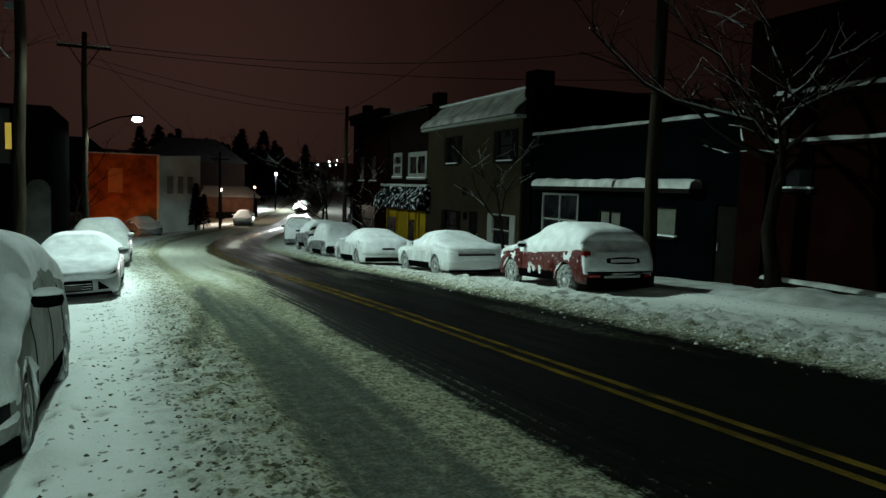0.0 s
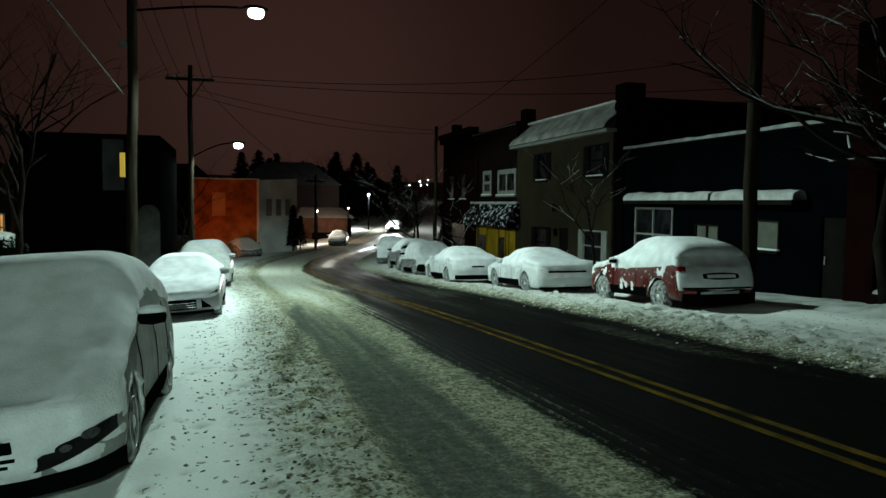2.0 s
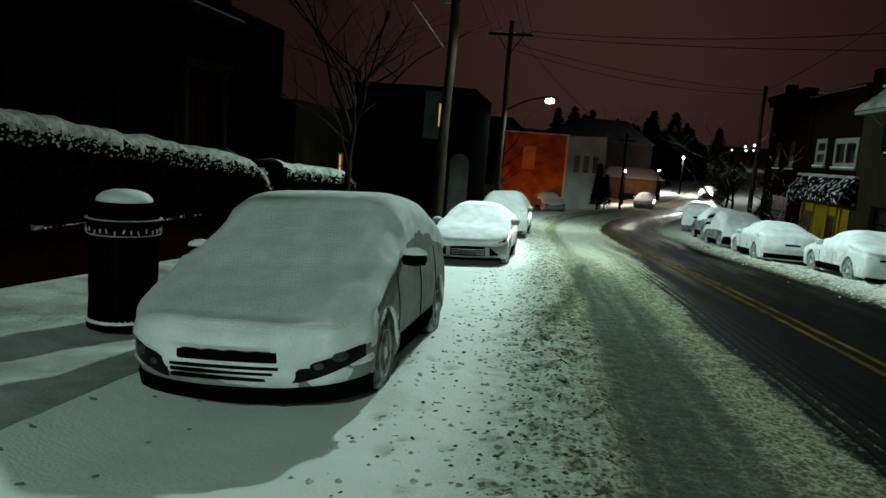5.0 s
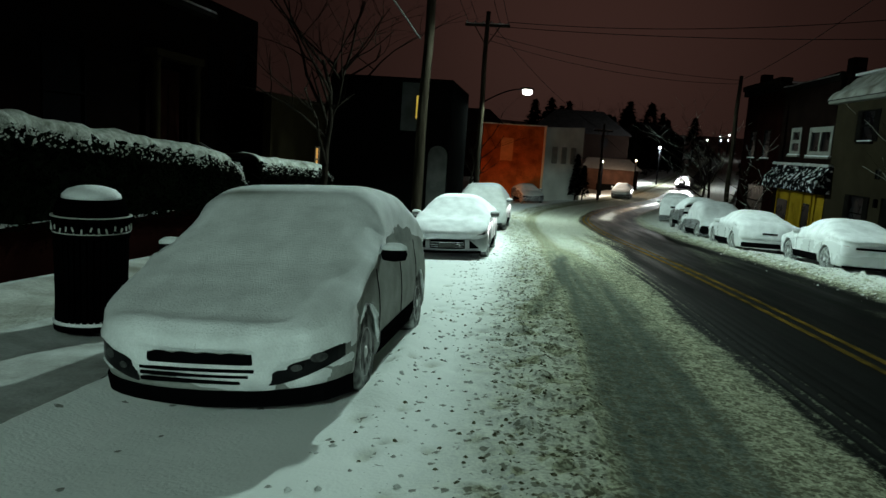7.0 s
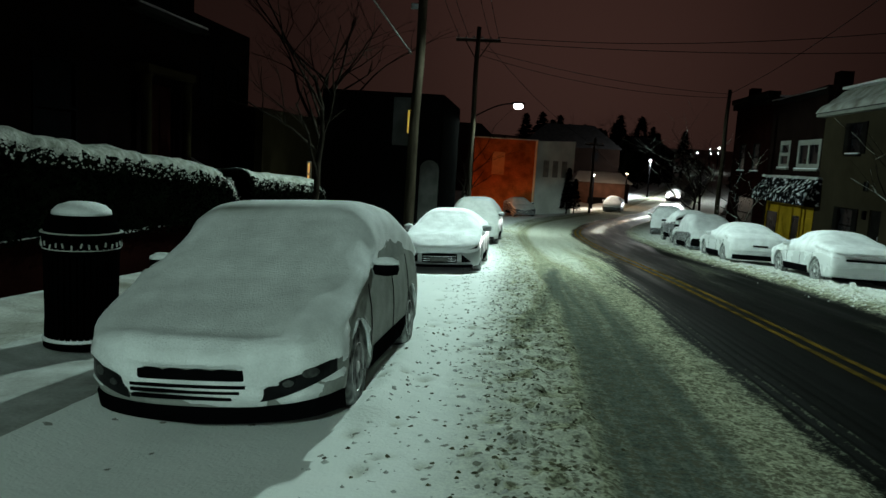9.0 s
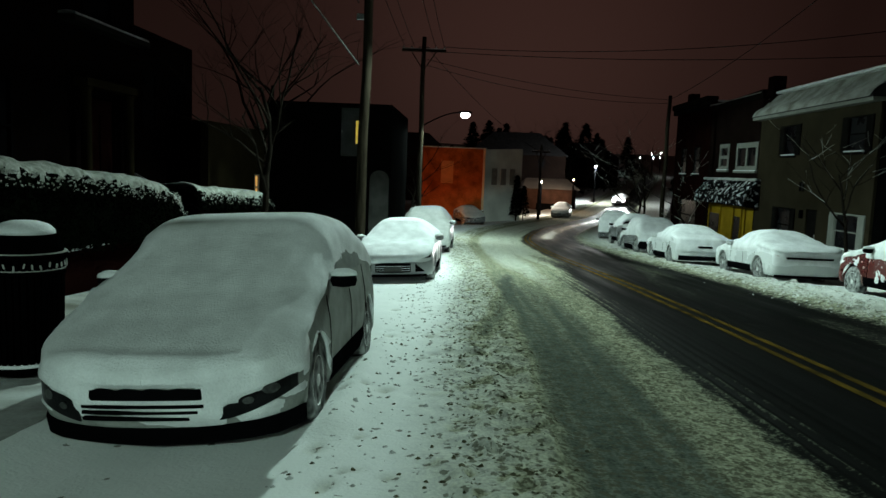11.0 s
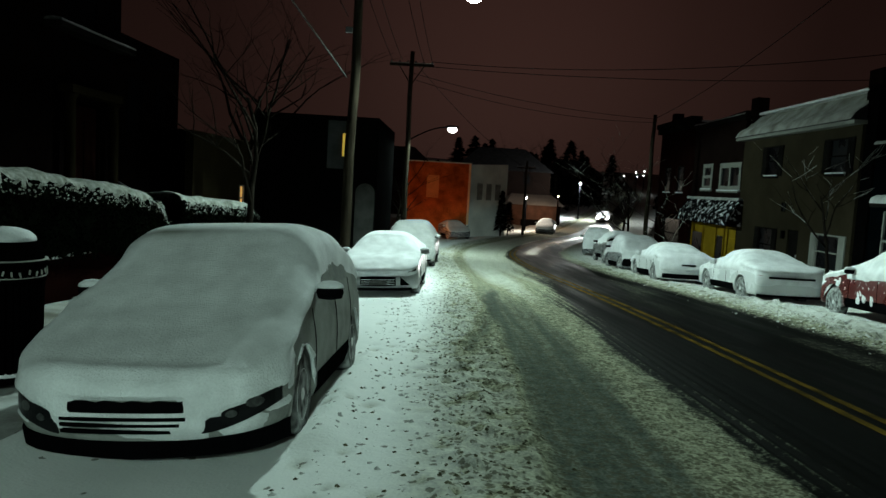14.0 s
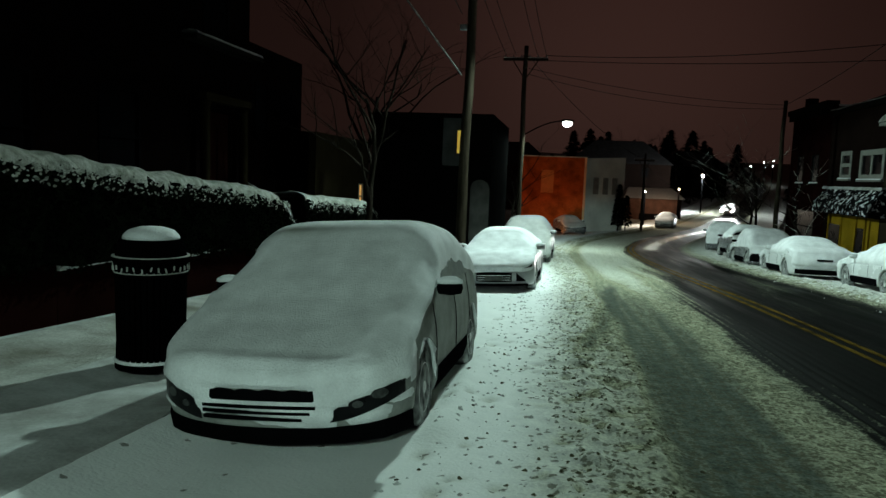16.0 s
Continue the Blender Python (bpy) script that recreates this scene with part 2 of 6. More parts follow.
def tube(points, radii, sides=6, verts=None, faces=None):
    """Adds a tapered tube along points to lists of vertices and faces."""
    verts, faces = ([] if verts is None else verts), ([] if faces is None else faces)
    pts = [Vector(p) for p in points]
    start = len(verts)
    for i, p in enumerate(pts):
        d = (pts[min(i + 1, len(pts) - 1)] - pts[max(i - 1, 0)]).normalized()
        a = d.orthogonal().normalized() if abs(d.z) > 0.95 else d.cross(Vector((0, 0, 1))).normalized()
        b = d.cross(a)
        for k in range(sides):
            w = 2 * math.pi * k / sides
            verts.append(p + (a * math.cos(w) + b * math.sin(w)) * radii[i])
    for i in range(len(pts) - 1):
        for k in range(sides):
            p, q = start + i * sides, start + (i + 1) * sides
            faces.append((p + k, p + (k + 1) % sides, q + (k + 1) % sides, q + k))
    faces.append(tuple(start + k for k in range(sides))[::-1])
    faces.append(tuple(start + (len(pts) - 1) * sides + k for k in range(sides)))
    return verts, faces


def grid_mesh(P, keep=None):
    """Vertices and quads of an array of points [n, m, 3]."""
    n, m = P.shape[:2]
    idx = np.arange(n * m).reshape(n, m)
    q = np.stack([idx[:-1, :-1], idx[1:, :-1], idx[1:, 1:], idx[:-1, 1:]], -1)
    q = q[keep] if keep is not None else q.reshape(-1, 4)
    used = np.unique(q)
    remap = np.zeros(n * m, int)
    remap[used] = np.arange(len(used))
    return P.reshape(-1, 3)[used], remap[q], used


# ---- ground, roadway, pavements ----
def roadway_material():
    m = bpy.data.materials.new("wet_asphalt_with_slush")
    m.use_nodes = True
    nt = m.node_tree
    bsdf = nt.nodes["Principled BSDF"]

    def node(kind, **values):
        n = nt.nodes.new(kind)
        for k, v in values.items():
            n.inputs[k].default_value = v
        return n

    def join(a, b):
        nt.links.new(a, b)

    def mix(fac, a, b):
        n = nt.nodes.new("ShaderNodeMix")
        n.data_type = "RGBA"
        for src, slot in ((fac, 0), (a, 6), (b, 7)):
            if isinstance(src, tuple):
                n.inputs[slot].default_value = src
            else:
                join(src, n.inputs[slot])
        return n.outputs[2]

    def calc(op, a, b):
        n = nt.nodes.new("ShaderNodeMath")
        n.operation = op
        for src, slot in ((a, 0), (b, 1)):
            if isinstance(src, (int, float)):
                n.inputs[slot].default_value = src
            else:
                join(src, n.inputs[slot])
        return n.outputs[0]

    geo = nt.nodes.new("ShaderNodeNewGeometry")
    cover, dirt, wetness = (nt.nodes.new("ShaderNodeAttribute") for _ in range(3))
    cover.attribute_name, dirt.attribute_name, wetness.attribute_name = "cover", "dirt", "wet"
    fine, mid, big = node("ShaderNodeTexNoise", Scale=38.0, Detail=6.0), node("ShaderNodeTexNoise", Scale=9.0, Detail=5.0), node("ShaderNodeTexNoise", Scale=1.1, Detail=4.0)
    for n in (fine, mid, big):
        join(geo.outputs["Position"], n.inputs["Vector"])
    speck = calc("ADD", calc("MULTIPLY", fine.outputs["Fac"], 0.55), calc("MULTIPLY", mid.outputs["Fac"], 0.45))
    fac = calc("ADD", cover.outputs["Fac"], calc("MULTIPLY", calc("SUBTRACT", speck, 0.5), 1.5))
    step = nt.nodes.new("ShaderNodeValToRGB")
    step.color_ramp.elements[0].position, step.color_ramp.elements[1].position = 0.34, 0.72
    join(fac, step.inputs[0])
    asphalt = mix(mid.outputs["Fac"], (0.0026, 0.0027, 0.0024, 1), (0.0075, 0.0074, 0.0066, 1))
    clean = mix(big.outputs["Fac"], (0.80, 0.83, 0.82, 1), (0.88, 0.90, 0.89, 1))
    contrast = nt.nodes.new("ShaderNodeValToRGB")
    contrast.color_ramp.elements[0].position, contrast.color_ramp.elements[1].position = 0.36, 0.64
    join(speck, contrast.inputs[0])
    soiled = mix(contrast.outputs[0], (0.075, 0.074, 0.045, 1), (0.44, 0.445, 0.32, 1))
    # separate brown clods: some cells of a scatter carry one, more where the snow is soiled
    grit = node("ShaderNodeTexVoronoi", Scale=17.0)
    join(geo.outputs["Position"], grit.inputs["Vector"])
    pick = nt.nodes.new("ShaderNodeSeparateColor")
    join(grit.outputs["Color"], pick.inputs[0])
    some = calc("LESS_THAN", pick.outputs[0], calc("ADD", 0.012, calc("MULTIPLY", calc("POWER", calc("MINIMUM", dirt.outputs["Fac"], 1.0), 1.6), 0.72)))
    spots = nt.nodes.new("ShaderNodeMapRange")
    for slot, value in (("From Min", 0.52), ("From Max", 0.38)):
        spots.inputs[slot].default_value = value
    join(calc("ADD", calc("ADD", grit.outputs["Distance"], calc("MULTIPLY", calc("SUBTRACT", fine.outputs["Fac"], 0.5), 1.0)), calc("MULTIPLY", calc("SUBTRACT", 1.0, some), 2.0)), spots.inputs["Value"])
    level = nt.nodes.new("ShaderNodeMath")
    level.operation, level.use_clamp = "MULTIPLY", True
    join(dirt.outputs["Fac"], level.inputs[0])
    level.inputs[1].default_value = 1.0
    deeper = nt.nodes.new("ShaderNodeMath")
    deeper.operation, deeper.use_clamp = "SUBTRACT", True
    rolled = nt.nodes.new("ShaderNodeMapping")
    rolled.inputs["Scale"].default_value = (7.0, 0.22, 1.0)
    join(geo.outputs["Position"], rolled.inputs["Vector"])
    furrows = node("ShaderNodeTexNoise", Scale=1.0, Detail=6.0)
    join(rolled.outputs[0], furrows.inputs["Vector"])
    join(calc("ADD", dirt.outputs["Fac"], calc("MULTIPLY", calc("SUBTRACT", furrows.outputs["Fac"], 0.5), 1.3)), deeper.inputs[0])
    deeper.inputs[1].default_value = 1.0
    slush = mix(level.outputs[0], clean, soiled)
    slush = mix(deeper.outputs[0], slush, mix(contrast.outputs[0], (0.045, 0.053, 0.043, 1), (0.125, 0.142, 0.118, 1)))
    slush = mix(calc("MULTIPLY", spots.outputs["Result"], 0.75), slush, (0.085, 0.080, 0.055, 1))
    join(mix(step.outputs[0], asphalt, slush), bsdf.inputs["Base Color"])
    along = nt.nodes.new("ShaderNodeMapping")
    along.inputs["Scale"].default_value = (2.6, 0.16, 1.0)
    join(geo.outputs["Position"], along.inputs["Vector"])
    streaks = node("ShaderNodeTexNoise", Scale=1.0, Detail=5.0)
    join(along.outputs[0], streaks.inputs["Vector"])
    sheen = nt.nodes.new("ShaderNodeValToRGB")
    sheen.color_ramp.elements[0].position, sheen.color_ramp.elements[1].position = 0.38, 0.66
    join(streaks.outputs["Fac"], sheen.inputs[0])
    wet = mix(sheen.outputs[0], (0.72, 0.72, 0.72, 1), (0.50, 0.50, 0.50, 1))
    join(calc("ADD", calc("MULTIPLY", calc("SUBTRACT", 1.0, step.outputs[0]), 0.010), calc("MULTIPLY", wetness.outputs["Fac"], 0.6)), bsdf.inputs["Specular IOR Level"])
    join(mix(wetness.outputs["Fac"], mix(step.outputs[0], wet, (0.78, 0.78, 0.78, 1)), (0.30, 0.30, 0.30, 1)), bsdf.inputs["Roughness"])
    b1 = node("ShaderNodeBump", Strength=0.2, Distance=0.020)
    join(calc("ADD", 0.07, calc("MULTIPLY", step.outputs[0], 0.55)), b1.inputs["Strength"])
    join(calc("SUBTRACT", speck, calc("MULTIPLY", spots.outputs["Result"], 0.25)), b1.inputs["Height"])
    join(b1.outputs[0], bsdf.inputs["Normal"])
    return m


ROADWAY = roadway_material()


def build_roadway():
    u = np.concatenate([np.arange(-7.08, -0.2, 0.05), np.arange(-0.2, 7.2, 0.09), [7.2]])
    v = np.concatenate([np.arange(-14, 1.5, 0.5), np.arange(1.5, 14, 0.05), np.arange(14, 34, 0.13), np.arange(34, 112, 0.6), np.arange(112, 320, 6)])
    U, Y = np.meshgrid(u, v)
    C = centre(Y)
    X = C + U
    S = U + 4.25                      # across the street as it lies by the near cars
    S = S + (fractal(X, Y * 0.35, 1.6, 3) - 0.5) * 0.26 + (fractal(X, Y * 0.5, 0.35, 5) - 0.5) * 0.20
    edge = [-1.4, -0.30, 0.25, 0.88, 1.02, 1.80, 1.99, 2.42, 2.64, 3.1, 5.2, 5.7, 6.3, 6.8, 7.25, 7.7, 8.5, 12]
    cover = np.interp(S, edge, [1.3, 1.25, 1.1, 1.05, 0.95, 0.92, 0.95, 0.85, 0.25, 0.02, 0.0, 0.16, 0.1, 0.08, 0.60, 1.05, 1.15, 1.2])
    dirt = np.interp(S, edge, [0.03, 0.10, 0.66, 0.90, 1.95, 2.0, 1.12, 1.10, 1.65, 1.6, 1.3, 0.9, 0.9, 0.95, 0.95, 0.70, 0.34, 0.12])
    deep = np.interp(S, edge, [0.055, 0.05, 0.045, 0.04, 0.012, 0.010, 0.022, 0.02, 0.004, 0, 0, 0.004, 0.002, 0.002, 0.03, 0.07, 0.08, 0.06])
    # further down the near lane the snow is whiter, with two faint tyre tracks
    tracks = np.exp(-((S - 1.30) / 0.25) ** 2) + np.exp(-((S - 2.75) / 0.28) ** 2)
    far = smooth(10, 23, Y) * smooth(0.1, 0.6, S) * (1 - smooth(2.9, 3.5, S))
    dirt = dirt + far * (0.74 + 0.42 * tracks - dirt)
    cover = cover + far * (1.0 - 0.12 * tracks - cover)
    shut = smooth(17, 31, Y) * smooth(2.2, 2.5, S) * (1 - smooth(3.75, 4.15, S))
    cover, dirt = cover + shut * (0.85 - cover) * 0.9, dirt + shut * (0.75 - dirt) * 0.9
    # reflected light round the bend, painted as clean wet snow along the far lane
    strip = np.exp(-((U - 1.15 - 0.01 * (Y - 45)) / (0.42 - 0.002 * (Y - 40))) ** 2) * smooth(40, 44, Y) * (1 - smooth(84, 96, Y))
    cover, dirt = np.maximum(cover, 1.25 * strip), dirt * (1 - strip)
    # fine ridges of slush that tyres left along the middle of the lane
    lane = U + 4.25 + (fractal(X, Y * 0.2, 2.5, 9) - 0.5) * 0.18
    ridges = np.maximum(0, np.sin((lane - 2.6) * 2 * math.pi / 0.15)) ** 2 * smooth(2.40, 2.60, lane) * (1 - smooth(3.45, 3.75, lane)) * (0.35 + 1.1 * fractal(X * 2, Y * 0.5, 0.8, 11)) * (1 - 0.6 * smooth(14, 26, Y))
    cover = cover + 0.36 * ridges - 0.10 * smooth(2.5, 2.7, lane) * (1 - smooth(3.4, 3.7, lane))
    deep = deep + 0.020 * ridges
    # pale streaks: thin slush, and the wet lane's sheen painted in with it
    slush_sheen = smooth(0.56, 0.74, fractal(X * 1.6, Y * 0.16, 0.9, 61)) * smooth(4.4, 5.0, S) * (1 - smooth(6.6, 7.0, S))
    cover, dirt = cover + 0.24 * slush_sheen, np.where(slush_sheen > 0.05, np.maximum(dirt, 1.3), dirt)
    # a crossing pair of tracks that leaves the lane
    cross = np.exp(-((S - (0.55 + (Y - 10) * 0.115)) / 0.14) ** 2) * smooth(8, 10, Y) * (1 - smooth(17, 20, Y))
    cover, dirt, deep = cover - 0.2 * cross, dirt + 0.8 * cross, deep - 0.012 * cross
    # clods in the strip beside the tyre track and in the ploughed bank
    clods = np.maximum(0, fractal(X, Y, 0.16, 21) - 0.48)
    beside = smooth(-0.25, 0.25, S) * (1 - smooth(0.88, 1.05, S)) + 0.35 * smooth(1.8, 2.0, S) * (1 - smooth(2.5, 2.8, S))
    inner = np.interp(Y, [2, 12, 18, 19.5, 24, 26], [10.5, 9.2, 9.1, 8.4, 8.4, 8.3])
    bank = smooth(6.9, 7.5, S) * (1 - smooth(inner, inner + 0.35, S)) * (1 - 0.6 * smooth(30, 45, Y))
    deep = deep + 0.035 * smooth(7.3, 7.9, S) * (1 - smooth(inner, inner + 0.35, S)) * (Y < 30)
    deep = deep + beside * clods * 0.16 + bank * (clods * 0.24 + np.maximum(0, fractal(X, Y, 0.42, 25) - 0.4) * 0.06)
    holes = np.maximum(0, 0.42 - fractal(X, Y, 0.14, 31)) * beside
    cover, dirt, deep = cover - holes * 0.6, dirt + holes * 2.2, deep - holes * 0.10
    dirt = dirt + bank * np.maximum(0, fractal(X, Y, 0.25, 41) - 0.55) * 1.6
    # scattered footprints in the clean strip
    rng = random.Random(5)
    for k in range(110):
        fx, fy = rng.uniform(-1.0, 0.75), 3.0 + 17 * rng.random() ** 0.9
        size, turn = rng.uniform(0.022, 0.060), rng.uniform(-0.6, 0.6)
        i0, i1 = np.searchsorted(v, (fy - 0.5, fy + 0.5))
        j0, j1 = np.searchsorted(u, (fx - 4.25 - 0.4, fx - 4.25 + 0.4))
        dx, dy = X[i0:i1, j0:j1] - fx, Y[i0:i1, j0:j1] - fy
        a, b = dx * math.cos(turn) + dy * math.sin(turn), dy * math.cos(turn) - dx * math.sin(turn)
        d = np.exp(-(a / size) ** 2 - (b / (size * rng.uniform(1.1, 1.9))) ** 2)
        deep[i0:i1, j0:j1] -= 0.026 * d
        if rng.random() < 0.55:
            dirt[i0:i1, j0:j1] += 0.5 * d
    deep = deep + (fractal(X, Y, 0.9, 51) - 0.5) * 0.022 * smooth(0.2, 0.8, cover) + (fractal(X, Y, 0.13, 52) - 0.5) * 0.010 * smooth(0.4, 0.9, cover)
    deep = deep + 0.08 * np.exp(-((X + 0.80) / 0.15) ** 2) * smooth(4.7, 5.1, Y) * (1 - smooth(8.4, 9.0, Y)) * (0.7 + 0.6 * fractal(X, Y, 0.3, 57))
    deep = deep + 0.10 * smooth(6.2, 6.9, U)       # the bank buries the kerb before the shops
    # the hollow that the snow leaves round the near car's front and the kerbside drift
    deep = deep + 0.20 * (1 - smooth(-3.05, -2.3, X)) * (U < 0)
    Z = land(Y) + camber(U) + np.maximum(deep, -0.004)
    P = np.stack([X, Y, Z], -1)
    verts, faces, used = grid_mesh(P)
    ob = finish("road", verts, faces, ROADWAY, label="wet black asphalt street with tyre tracks, slush and fresh snow", category="road", kind="structure", rounded=True)
    for key, values in (("cover", cover), ("dirt", dirt), ("wet", strip)):
        at = ob.data.attributes.new(key, "FLOAT", "POINT")
        at.data.foreach_set("value", np.clip(values, 0, 1.3 if key == "cover" else 2.2).reshape(-1)[used].astype(np.float32))
    return bvhtree.BVHTree.FromPolygons([tuple(map(float, p)) for p in verts], [tuple(map(int, f)) for f in faces])


ROAD_TREE = build_roadway()


def build_ground():
    u = np.array([-1500, -600, -250, -120, -60, -30, -16, -10.4, -10.3, -7.12, -7.05, 0, 7.15, 7.22, 10.4, 16, 30, 60, 120, 250, 600, 1500], float)
    v = np.concatenate([[-400, -150, -60, -30], np.arange(-14, 150, 4.0), np.arange(150, 320, 17), [400, 600, 1000, 2000, 3000]])
    U, Y = np.meshgrid(u, v)
    inside = ((U > -10.35) & (U < 10.5) & (Y < 50)) | (np.abs(U) < 7.17)
    rise = 0.35 * smooth(-10.4, -16, U) * (Y < 26) + np.clip((np.abs(U) - 60) * 0.035, 0, 20) * smooth(60, 130, Y)
    Z = land(Y) - 0.32 * inside + rise * 1.0
    P = np.stack([centre(Y) + U, Y, Z], -1)
    verts, faces, _ = grid_mesh(P)
    finish("ground", verts, faces, DULL_SNOW, label="snow-covered open ground round the street", category="ground", kind="structure")


build_ground()


def build_pavement(name, u0, u1, rise, label, seed, mat):
    u = np.arange(u0, u1 + 0.01, 0.1)
    v = np.concatenate([np.arange(-14, 2, 1.0), np.arange(2, 22, 0.1), np.arange(22, 50, 0.4)])
    U, Y = np.meshgrid(u, v)
    X = centre(Y) + U
    h = rise + (fractal(X, Y, 1.2, seed) - 0.5) * 0.05 + (fractal(X, Y, 0.22, seed + 1) - 0.5) * 0.03
    h = h - 0.04 * np.exp(-((U - (u0 + u1) / 2) / 0.5) ** 2) * (0.6 + 0.8 * fractal(X, Y, 0.4, seed + 2))
    if seed == 80:                    # heaps where the walk was shovelled, by the tree and beside the wall
        for hx, hy, r, top in ((12.2, 10.5, 0.9, 0.22), (13.0, 9.2, 1.3, 0.14), (12.2, 12.0, 0.5, 0.10)):
            h = h + top * np.exp(-((X - hx) / r) ** 2 - ((Y - hy) / (r * 1.2)) ** 2) * (0.8 + 0.5 * fractal(X, Y, 0.4, 83))
    h = rise + (h - rise) * smooth(0.0, 0.5, U - u0)      # flush with the kerb
    P = np.stack([X, Y, land(Y) + h], -1)
    verts, faces, _ = grid_mesh(P)
    finish(name, verts, faces, mat, label=label, category="pavement", kind="structure", rounded=True)


build_pavement("pavement", -10.3, -8.7, 0.03, "trodden snow-covered pavement beside the hedge", 70, GREY_SNOW)
build_pavement("verge", -8.7, -7.05, 0.03, "clean snow on the verge between kerb and pavement", 75, DULL_SNOW)
build_pavement("pavement", 7.2, 10.45, 0.13, "shovelled snow-covered pavement before the shops", 80, DULL_SNOW)

CONCRETE = material("kerb_concrete", (0.16, 0.155, 0.145), 0.85, var=0.3, size=0.4, bump=0.4, snow=0.62, snow_size=3.0)


def build_kerb(u, top):
    v = np.arange(-14, 50, 2.0)
    made = thing("kerb", "snow-dusted concrete kerb along the street", "kerb", kind="structure")
    for k, y in enumerate(v):
        xa, xb = float(centre(y)) + u, float(centre(y + 2)) + u
        za, zb = float(land(y)), float(land(y + 2))
        bm = bmesh.new()
        vs = [bm.verts.new(p) for p in ((xa - 0.07, y, za - 0.3), (xa + 0.07, y, za - 0.3), (xa + 0.06, y, za + top), (xa - 0.07, y, za + top),
                                        (xb - 0.07, y + 1.99, zb - 0.3), (xb + 0.07, y + 1.99, zb - 0.3), (xb + 0.06, y + 1.99, zb + top), (xb - 0.07, y + 1.99, zb + top))]
        for f in ((3, 2, 1, 0), (4, 5, 6, 7), (0, 1, 5, 4), (1, 2, 6, 5), (2, 3, 7, 6), (3, 0, 4, 7)):
            bm.faces.new([vs[i] for i in f])
        part("kerb_stone", bm, CONCRETE, made)


build_kerb(-7.14, -0.01)
build_kerb(7.16, 0.08)

YELLOW = material("worn_yellow_paint", (0.112, 0.069, 0.013), 0.75, var=0.6, size=0.5, bump=0.2, other=(0.035, 0.025, 0.010))


def build_line(u, y0, y1):
    v = np.arange(y0, y1, 0.5)
    w = 0.055
    P = np.stack([np.stack([centre(v) + u + s * w, v, land(v) + 0.006], -1) for s in (-1, 1)], 1)
    verts, faces, _ = grid_mesh(P)
    finish("road_marking", verts, faces, YELLOW, label="worn yellow centre line on wet asphalt", category="road marking", kind="structure", group="double centre line")


build_line(-0.13, -14, 62)
build_line(0.13, -14, 62)


def lumps(name, label, mat, count, place, size, seed):
    """Loose clods, each a small uneven lump; one object, as nobody could count them."""
    rng = random.Random(seed)
    verts, faces = [], []
    base = [(1, 0, 0), (0.3, 0.9, 0), (-0.8, 0.6, 0), (-0.85, -0.5, 0), (0.3, -0.95, 0), (0.1, 0.05, 0.8), (0.35, 0.3, 0.55), (-0.4, -0.1, 0.6)]
    tri = [(0, 1, 6), (1, 2, 5), (1, 5, 6), (2, 3, 7), (2, 7, 5), (3, 4, 7), (4, 5, 7), (4, 0, 6), (4, 6, 5)]
    for k in range(count):
        x, y = place(rng)
        r, turn, s = size * rng.uniform(0.35, 1.3) ** 1.5, rng.uniform(0, 6.28), rng.uniform(0.6, 1.1)
        z = ROAD_TREE.ray_cast(Vector((x, y, road_z(x, y) + 2.0)), Vector((0, 0, -1)))[0].z
        n = len(verts)
        for a, b, c in base:
            j = rng.uniform(0.75, 1.25)
            verts.append((x + r * j * (a * math.cos(turn) - b * math.sin(turn)), y + r * j * (a * math.sin(turn) + b * math.cos(turn)), z + r * s * c * j - 0.004))
        faces += [tuple(n + i for i in f) for f in tri]
    return finish(name, verts, faces, mat, label=label, category="snow clods", kind="stuff")


lumps("slush_clods", "dirty slush clods beside the tyre track", SLUSH, 1300, lambda r: (r.gauss(0.46, 0.29), 2.5 + 22 * r.random() ** 1.6), 0.019, 1)
lumps("slush_clods", "scattered dirty clods in the clean snow strip", SLUSH, 650, lambda r: (0.3 - 1.2 * r.random() ** 1.5, 2.5 + 20 * r.random() ** 1.1), 0.019, 8)
lumps("snow_clods", "loose snow clods on the ploughed bank by the parked cars", BANK, 3000, lambda r: (7.3 + 1.8 * abs(r.gauss(0, 0.5)) if r.random() < 0.6 else r.gauss(7.75, 0.42), 4 + 34 * r.random() ** 1.2), 0.030, 2)
lumps("snow_clods", "small snow crumbs scattered on the parking strip", DULL_SNOW, 700, lambda r: (r.uniform(-1.0, 0.4), 2.5 + 20 * r.random()), 0.022, 3)


